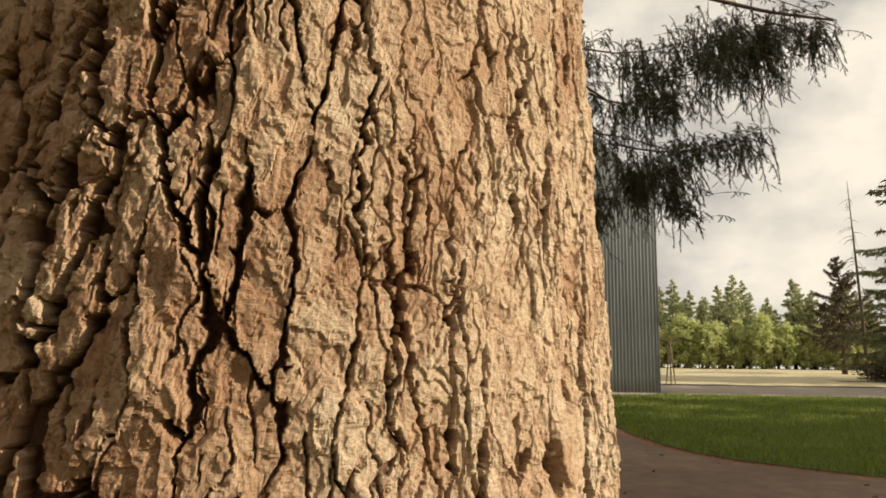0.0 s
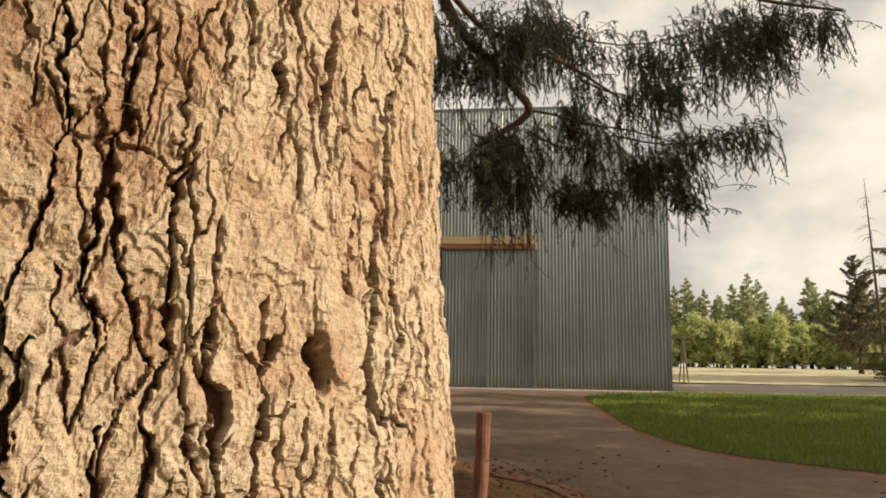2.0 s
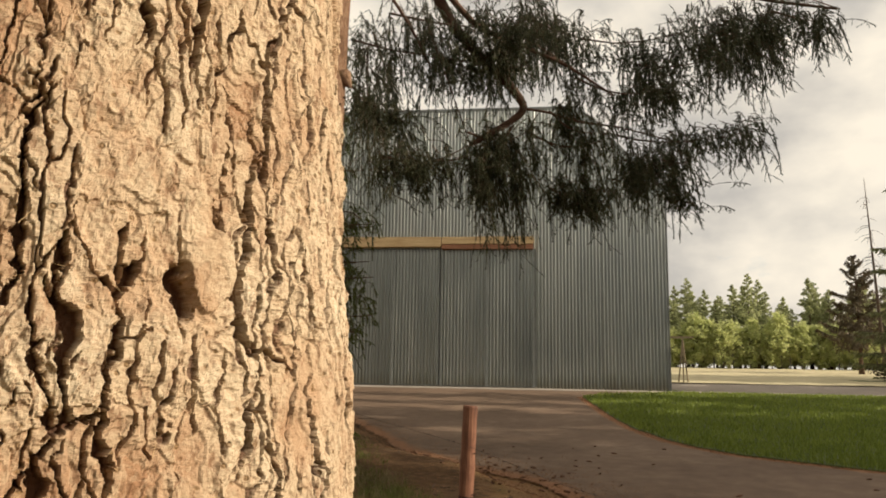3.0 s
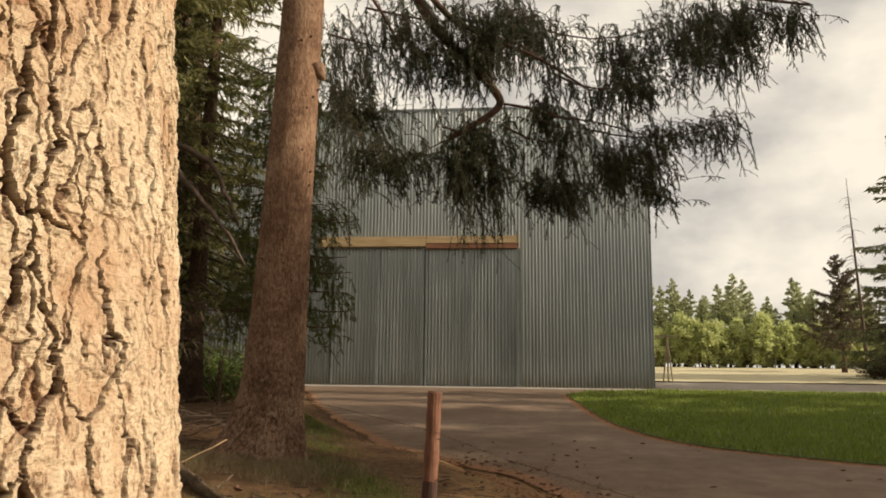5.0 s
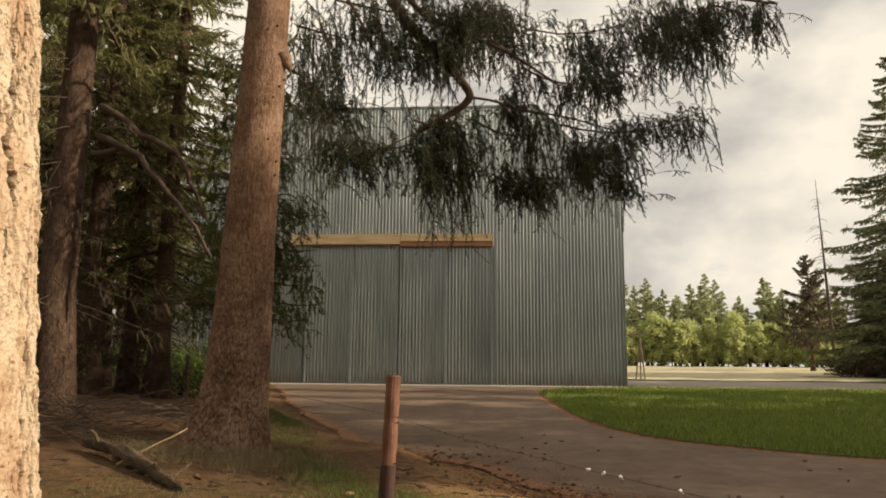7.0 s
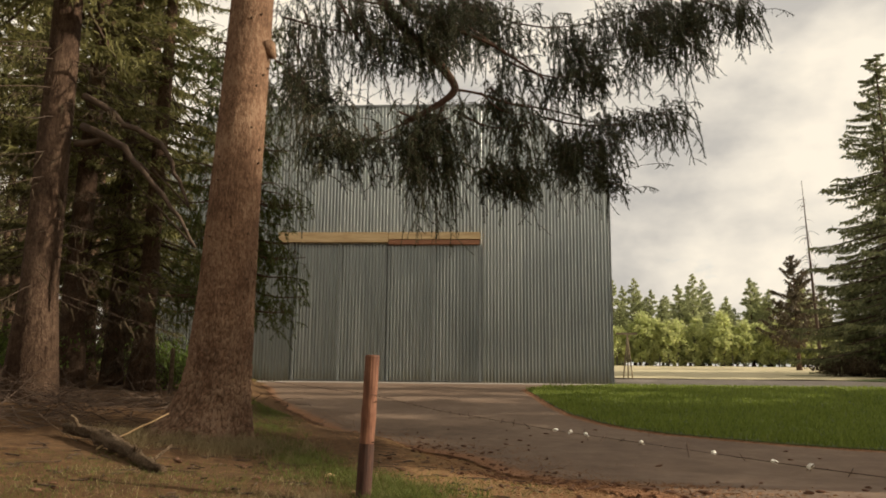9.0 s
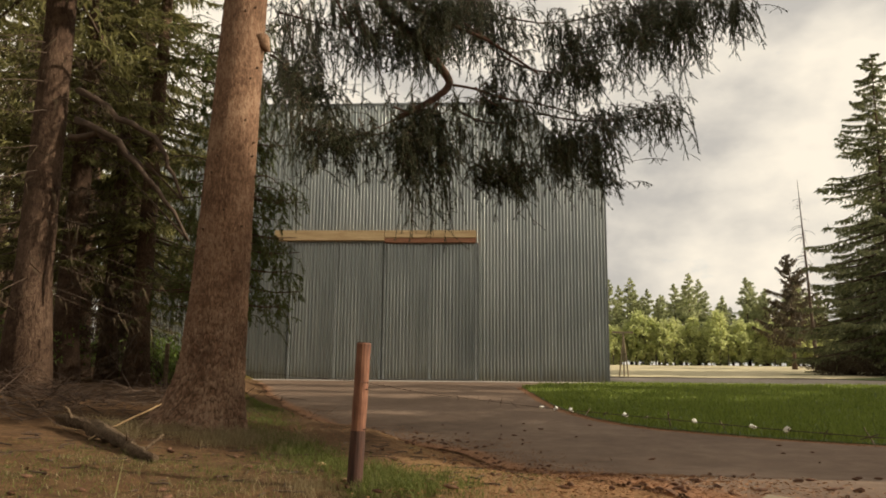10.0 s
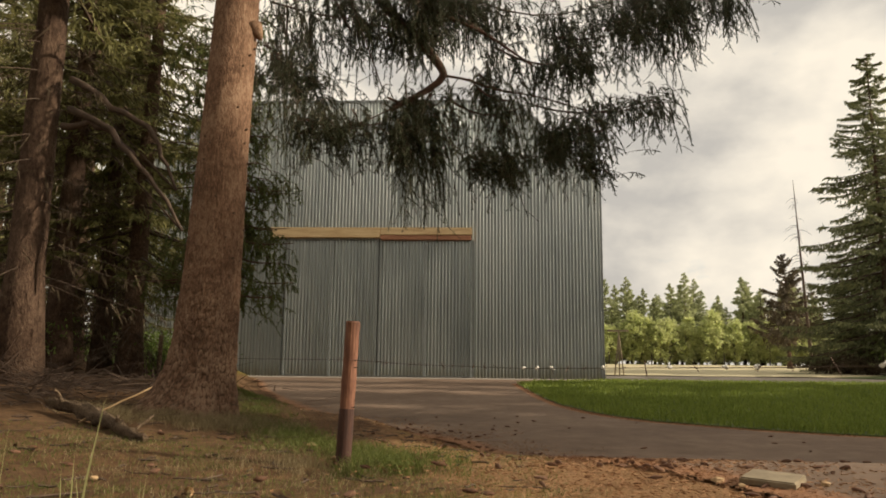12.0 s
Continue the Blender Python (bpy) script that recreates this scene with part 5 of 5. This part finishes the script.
def build_low_boughs():
    """Green low boughs of a young spruce behind the tree by the drive."""
    tree = thing("young_spruce", "young spruce with light green drooping boughs", "tree", (0, 0, 0))
    rng = np.random.default_rng(91)
    gx, gy, gz = at_ground(-3.8, 13.2)
    zs = np.linspace(gz - 0.1, 7.5, 8)
    part("trunk", mesh_from("trunk", *tube(np.column_stack([gx + 0 * zs, gy + 0 * zs, zs]), np.linspace(0.13, 0.03, 8), 9), None, True), M["dark_bark"], tree)
    rows = []
    for z in np.arange(1.9, 7.3, 0.32):
        for q in range(6 if z < 4.2 else 3):
            L = (0.45 + 0.55 * rng.random()) * (1.85 - 0.14 * z)
            az = rng.uniform(0, 6.28)
            rows.append((gx, z + 0.15, gx + math.cos(az) * L, z - 0.1, gy + 0.5 * math.sin(az) * L, 0.75, 9))
    wood, leaves = hanging(rows, rng, 0.07, 0.016, 0.018, 0.5, 1.7)
    tagged(part("twigwork", mesh_from("twigwork", *wood), M["limb"], tree), kind="stuff")
    tagged(part("needles", mesh_from("needles", *leaves), M["needle_young"], tree), kind="stuff")


build_low_boughs()


def build_undergrowth():
    for i, (x, y, w, h, n, lf, m) in enumerate(((-7.2, 18, 2.2, 1.0, 1600, 0.10, "shrub"), (-6.2, 16.6, 1.6, 0.8, 1200, 0.09, "shrub"), (-9.5, 17, 2.4, 1.2, 1600, 0.11, "shrub"), (-11, 15.5, 3, 1.4, 1600, 0.12, "shrub"), (-8.2, 14, 2, 1.0, 900, 0.09, "shrub"), (-8.6, 22, 2.6, 1.3, 1500, 0.11, "shrub"), (-10.8, 24, 3, 1.4, 1500, 0.12, "shrub"))):
        bush("bush", "leafy green undergrowth under the spruces", x, y, w, h, n, lf, M[m], 120 + i)
    # dry brushwood heaped on the bank
    rng = np.random.default_rng(97)
    for bx, by, count, spread in ((-4.7, 8.6, 240, 0.9), (-6.2, 10.2, 260, 1.1), (-4.2, 11.0, 150, 1.0)):
        tw = []
        for q in range(count):
            p = np.array([bx + rng.normal() * spread, by + rng.normal() * spread * 0.8, 0])
            p[2] = ground_height(p[0:1], p[1:2])[0] + 0.02 + 0.25 * rng.random() ** 2
            az, L, up = rng.uniform(0, 6.28), 0.3 + 0.9 * rng.random(), rng.normal() * 0.35
            s = np.linspace(0, 1, 5)
            ln = np.column_stack([p[0] + math.cos(az) * L * s, p[1] + math.sin(az) * L * s, p[2] + abs(up) * L * s - 0.12 * L * s ** 2]) + rng.normal(size=(5, 3)) * 0.015
            tw.append(tube(ln, np.linspace(0.006, 0.002, 5) * (0.4 + rng.random() ** 2), 4, cap=False))
        tagged(part("brushwood", mesh_from("brushwood", *join(*tw)), M["twig"]), "heap of dry brown twigs on the bank", "brushwood", kind="stuff")


build_undergrowth()


def build_log():
    log = thing("fallen_log", "rotting fallen log with broken stubs on the bank", "log", (0, 0, 0))
    rng = np.random.default_rng(101)
    line = limb_line([(-3.55, 7.6, 0.36), (-3.1, 7.35, 0.34), (-2.65, 6.9, 0.26), (-2.25, 6.45, 0.16), (-1.85, 6.05, 0.10)], 22)
    line[:, 2] = ground_height(line[:, 0], line[:, 1]) + np.interp(np.arange(22), [0, 6, 21], [0.10, 0.10, 0.03])
    part("stem", mesh_from("stem", *tube(line, np.interp(np.arange(22), [0, 8, 21], [0.05, 0.068, 0.03]) * (1 + 0.12 * np.sin(np.arange(22) * 2.1)), 18, 0.2, rng), None, True), M["log"], log)
    for i, d, L, r in ((9, (0.75, 0.25, 0.42), 0.55, 0.011), (15, (0.3, -0.6, 0.6), 0.14, 0.022), (18, (0.5, 0.4, 0.5), 0.22, 0.02), (3, (-0.3, -0.5, 0.7), 0.2, 0.025)):
        d = np.array(d) / np.linalg.norm(d)
        s = np.linspace(0, 1, 6)[:, None]
        part("broken_stub", mesh_from("broken_stub", *tube(line[i] - d * 0.25 * L + d * L * 1.25 * s + rng.normal(size=(6, 3)) * 0.006, np.linspace(r, r * 0.5, 6), 7), None, True), M["cone_pale"] if i == 9 else M["log"], log)


build_log()


# ---- the fence ----
def fence_post(x, y, height, radius, lean, label, group="fence posts"):
    z = float(ground_height(np.array([x]), np.array([y]))[0])
    post = thing("fence_post", label, "post", (x, y, z), group)
    rng = np.random.default_rng(int(abs(x * 100) + abs(y * 37)))
    zs = np.concatenate([np.linspace(-0.2, height - 0.012, 16), [height]])
    rr = radius * (1 + 0.03 * rng.normal(size=17))
    rr[-1] *= 0.88
    post_line = np.column_stack([lean * zs, 0.3 * lean * zs, zs])
    part("shaft", mesh_from("shaft", *tube(post_line, rr, 16, 0.012, rng), None, False), M["post"] if y < 8 else M["log"], post)
    for zz in (0.42, 0.70):
        if zz < height:
            bm = bmesh.new()
            bmesh.ops.create_cone(bm, cap_ends=True, segments=8, radius1=0.004, radius2=0.004, depth=0.03, matrix=Matrix.Translation((lean * zz + radius * 0.9, -radius * 0.45, zz)) @ Matrix.Rotation(1.3, 4, "Y"))
            part("staple", bm, M["wire"], post)
    return post


POSTS = [(-0.16, 5.48, 1.03), (-5.65, 15.0, 0.93), (-7.05, 17.0, 0.95), (-4.2, 13.9, 0.8), (2.75, -0.5, 1.0)]
for i, (x, y, h) in enumerate(POSTS):
    fence_post(x, y, h, 0.053 if i == 0 else 0.045, (0.042, 0.01, -0.01, 0.02, 0.0)[i], ("reddish brown round wooden fence post beside the drive", "weathered brown wooden fence post under spruces")[i > 0])
# the lower half of the front post is darker and stained
first = bpy.data.objects["fence_post"]
zs = np.linspace(-0.2, 0.41, 8)
part("stained_foot", mesh_from("stained_foot", *tube(np.column_stack([0.042 * zs, 0.013 * zs, zs]), [0.0565, 0.056, 0.0565, 0.056, 0.0555, 0.056, 0.0555, 0.0525], 16)), M["post_foot"], first, "dark stained lower half")


def build_wire():
    rng = np.random.default_rng(111)
    wire = thing("barbed_wire", "rusty barbed wire with white specks on its barbs", "wire", (0, 0, 0))
    pts = [(-7.05, 16.95, 1.15), (-5.6, 14.95, 0.95), (-2.75, 10.3, 0.74), (-0.13, 5.45, 0.705), (0.43, 4.15, 0.675), (0.97, 3.1, 0.662), (1.49, 1.98, 0.672), (2.72, -0.46, 0.72)]
    line = limb_line(pts, 120)
    part("strand", mesh_from("strand", *tube(line, np.full(120, 0.0011), 5, cap=False)), M["wire"], wire)
    seg = np.concatenate([[0], np.cumsum(np.linalg.norm(np.diff(line, axis=0), axis=1))])
    tw = []
    for s in np.arange(0.1, seg[-1], 0.11):
        p = np.array([np.interp(s, seg, line[:, i]) for i in range(3)])
        for q in range(2):
            d = rng.normal(size=3) * 0.009
            tw.append(tube(np.array([p - d, p, p + d]), [0.0009, 0.0014, 0.0009], 4, cap=False))
        # irregular white specks on some barbs of the near stretch
        if 1.6 < p[1] < 3.2 and rng.random() < 0.62:
            bm = bmesh.new()
            bmesh.ops.create_icosphere(bm, subdivisions=2, radius=0.0045)
            for v in bm.verts:
                v.co = v.co * (0.5 + 1.1 * random.random())
                v.co.x *= 1.8
            bm.transform(Matrix.Translation(p + [0, 0, 0.002]) @ Matrix.Rotation(rng.uniform(-0.8, 0.8), 4, "Y"))
            part("fluff", bm, M["speck_white"], wire, "small irregular white speck")
    tagged(part("barbs", mesh_from("barbs", *join(*tw)), M["wire"], wire), kind="stuff")


build_wire()


# ---- small things ----
def cone_mesh(name, length, radius, seed):
    """A spruce cone lying along x, with overlapping scales."""
    rng = np.random.default_rng(seed)
    n, m = 13, 10
    t = np.linspace(0, 1, n)
    r = radius * np.sin(np.pi * (0.06 + 0.90 * t)) ** 0.7
    a = np.arange(m) * 2 * np.pi / m
    rr = r[:, None] * (1 + 0.16 * np.where((np.arange(n)[:, None] + np.arange(m)[None, :]) % 2, 1, -1) + 0.05 * rng.normal(size=(n, m)))
    x = (t[:, None] - 0.5) * length + 0.006 * np.where((np.arange(n)[:, None] + np.arange(m)[None, :]) % 2, 1, -1)
    v = np.stack([x, rr * np.cos(a), rr * np.sin(a)], -1).reshape(-1, 3)
    i, j = np.meshgrid(np.arange(n - 1), np.arange(m), indexing="ij")
    j2 = (j + 1) % m
    f = np.stack([i * m + j, i * m + j2, (i + 1) * m + j2, (i + 1) * m + j], -1).reshape(-1, 4)
    ends = np.array([[m - 1 - k for k in q] for q in ((9, 8, 7, 6), (9, 6, 5, 4), (9, 4, 3, 2), (9, 2, 1, 0))])
    return mesh_from(name, v, np.concatenate([f, ends]))


def build_cones():
    rng = np.random.default_rng(131)
    kinds = [cone_mesh("spruce_cone", 0.125, 0.017, 1), cone_mesh("spruce_cone", 0.10, 0.015, 2), cone_mesh("spruce_cone", 0.085, 0.018, 3)]
    for k in kinds:
        k.materials.append(M["cone"])
    pale = cone_mesh("spruce_cone", 0.11, 0.024, 4)
    pale.materials.append(M["cone_pale"])
    a = np.array(NEAR_EDGE[3:12])
    spots = []
    for q in range(320):
        # most lie along the rim of the drive, fewer out on the asphalt
        i = rng.integers(0, len(a) - 1)
        t = rng.random()
        p = a[i] * (1 - t) + a[i + 1] * t
        d = a[i + 1] - a[i]
        nrm = np.array([d[1], -d[0]]) / np.linalg.norm(d)
        off = rng.normal() * 0.22 + 0.08 if q < 105 else (rng.exponential(1.5) + 0.15 if q < 250 else -rng.random() * 1.6)
        spots.append((*(p + nrm * off), 0))
    for q in range(34):
        spots.append((rng.uniform(-2.6, 0.2), rng.uniform(3.6, 7.2), 1 if rng.random() < 0.12 else 0))
    for x, y, light in spots:
        z = max(0.012 + float(drive_height(y)), float(ground_height(np.array([x]), np.array([y]))[0]))
        me = pale if light else kinds[rng.integers(0, 3)]
        ob = part("spruce_cone", me, None)
        ob.matrix_world = pose(x, y, z + 0.011, 0, rng.normal() * 8, rng.uniform(0, 360)) @ Matrix.Diagonal((*[0.55 + 0.35 * rng.random()] * 3, 1))
        tagged(ob, "pale gnawed spruce cone on the moss" if light else "dark brown fallen spruce cone", "cone", "fallen cones")


build_cones()


def build_slab():
    bm = box(-0.18, 0.18, -0.20, 0.20, 0.012, 0.065, 0.010)
    for v in bm.verts:
        v.co += Vector((random.uniform(-1, 1), random.uniform(-1, 1), random.uniform(-1, 1))) * 0.004
    ob = part("stone_slab", bm, M["slab"])
    ob.matrix_world = pose(2.50, 4.68, 0.004, 1.5, 2, -32) @ Matrix.Scale(0.84, 4)
    tagged(ob, "pale worn concrete slab lying on the drive", "slab")
    for dx, dy, s in ((-0.30, 0.05, 0.035), (0.28, -0.04, 0.03), (-0.22, -0.12, 0.022)):
        bm = bmesh.new()
        bmesh.ops.create_icosphere(bm, subdivisions=2, radius=s)
        for v in bm.verts:
            v.co = v.co * random.uniform(0.75, 1.2)
            v.co.z *= 0.5
        st = part("stone", bm, M["cone_pale"])
        st.matrix_world = pose(2.50 + dx, 4.68 + dy, 0.012 + s * 0.35)
        tagged(st, "small brown stone beside the slab", "stone", "stones by the slab")


build_slab()


def build_yard_frame():
    """A tall thin timber frame by the corner of the barn."""
    fr = thing("timber_frame", "thin brown timber frame standing in the yard", "frame", at_ground(12.0, 62))
    for x, lean in ((0.0, 0.12), (0.75, -0.1), (0.4, 0.0)):
        zs = np.linspace(0, 3.6, 5)
        part("pole", mesh_from("pole", *tube(np.column_stack([x - 0.3 + lean * zs, 0 * zs, zs]), np.full(5, 0.06), 6)), M["slab"], fr)
    part("crossbar", box(-0.8, 0.9, -0.06, 0.06, 3.58, 3.74, 0.01), M["slab"], fr)


build_yard_frame()


def tuft(name, label, spots, material, rng, height, count, spread, width, lean=0.35, bend=0.5):
    P, D, H = [], [], []
    for x, y in spots:
        k = int(count * (0.6 + 0.8 * rng.random()))
        p = np.column_stack([x + rng.normal(size=k) * spread, y + rng.normal(size=k) * spread])
        P.append(np.column_stack([p, ground_height(p[:, 0], p[:, 1]) - 0.005]))
        D.append(rng.normal(size=(k, 3)) * [lean, lean, 0.05] + [0, 0, 1])
        H.append(height * (0.35 + 0.8 * rng.random(k)))
    P, D, H = np.concatenate(P), np.concatenate(D), np.concatenate(H)
    # each blade in two pieces, bent over at the middle
    D /= np.linalg.norm(D, axis=1)[:, None]
    side = np.cross(D, rng.normal(size=D.shape))
    side = side / np.linalg.norm(side, axis=1)[:, None] * width * 0.5
    mid = P + D * (H * 0.55)[:, None]
    tip = P + D * H[:, None] + D * [1, 1, 0] * (H * bend)[:, None] - np.array([0, 0, 1]) * (H * 0.24 * bend)[:, None]
    v = np.stack([P - side, P + side, mid + side * 0.8, mid - side * 0.8, tip], 1).reshape(-1, 3)
    k = np.arange(len(P))[:, None] * 5
    f = np.concatenate([k + [0, 1, 2], k + [0, 2, 3], k + [3, 2, 4]])
    return tagged(part(name, mesh_from(name, v, f), material), label, "grass", kind="stuff")


def build_grass():
    rng = np.random.default_rng(141)
    tuft("grass_tufts", "green grass tufts round the fence post", [(0.10 + rng.normal() * 0.16, 5.40 + rng.normal() * 0.14) for _ in range(22)] + [(0.3 + rng.normal() * 0.25, 5.4 + rng.normal() * 0.25) for _ in range(10)], M["verge"], rng, 0.16, 50, 0.05, 0.004)
    verge = np.array([(-4.4, 17.0), (-3.1, 13.4), (-2.3, 10.6), (-1.75, 8.9), (-1.05, 7.3), (-0.4, 6.2), (0.1, 5.7)])
    spots = []
    for _ in range(170):
        i, t = rng.integers(0, len(verge) - 1), rng.random()
        p = verge[i] * (1 - t) + verge[i + 1] * t
        spots.append((p[0] + rng.normal() * 0.16, p[1] + rng.normal() * 0.12))
    tuft("verge_grass", "green grass along the verge of the drive", spots, M["verge"], rng, 0.10, 60, 0.15, 0.004)
    tuft("moss_grass", "short yellowish grass on the mossy floor", [(rng.uniform(-2.8, 1.4), rng.uniform(2.2, 6.2)) for _ in range(190)], M["dry_grass"], rng, 0.055, 34, 0.10, 0.003)
    tuft("moss_sprigs", "short green moss and grass on the floor", [(rng.uniform(-3.2, 1.3), rng.uniform(2.2, 6.8)) for _ in range(620)], M["verge"], rng, 0.045, 30, 0.11, 0.003)
    tuft("withered_grass", "withered grass round the foot of the spruce", [(-2.3 + rng.normal() * 0.6, 8.1 + rng.normal() * 0.35) for _ in range(110)], M["dry_grass"], rng, 0.16, 40, 0.10, 0.004)
    tuft("withered_grass", "withered grass beside the fence post", [(-0.35 + rng.normal() * 0.35, 5.35 + rng.normal() * 0.2) for _ in range(26)], M["dry_grass"], rng, 0.12, 40, 0.06, 0.003)
    tuft("tall_grass", "tall single grass stalks by the near trunk", [(rng.uniform(-0.65, 0.75), rng.uniform(1.75, 2.4)) for _ in range(110)], M["stalk"], rng, 0.37, 2, 0.06, 0.006, 0.15, 0.2)
    tuft("tall_grass", "tall green grass stalks by the near trunk", [(-0.42, 2.3), (-0.40, 2.25), (-0.55, 2.3), (-0.60, 2.35), (-0.30, 2.3)], M["stalk"], rng, 0.62, 2, 0.03, 0.008, 0.10, 0.15)
    # twigs and chips on the floor
    tw = []
    for q in range(260):
        x, y = rng.uniform(-3.6, 1.2), rng.uniform(3.4, 8.4)
        z = float(ground_height(np.array([x]), np.array([y]))[0]) + 0.006
        az, L = rng.uniform(0, 6.28), 0.05 + 0.25 * rng.random() ** 2
        s = np.linspace(-0.5, 0.5, 4)
        tw.append(tube(np.column_stack([x + math.cos(az) * L * s, y + math.sin(az) * L * s, z + 0.01 * rng.random(4)]), np.full(4, 0.003 + 0.004 * rng.random()), 4, cap=False))
    tagged(part("fallen_twigs", mesh_from("fallen_twigs", *join(*tw)), M["twig"]), "small brown twigs and chips on the moss", "twigs", kind="stuff")


build_grass()
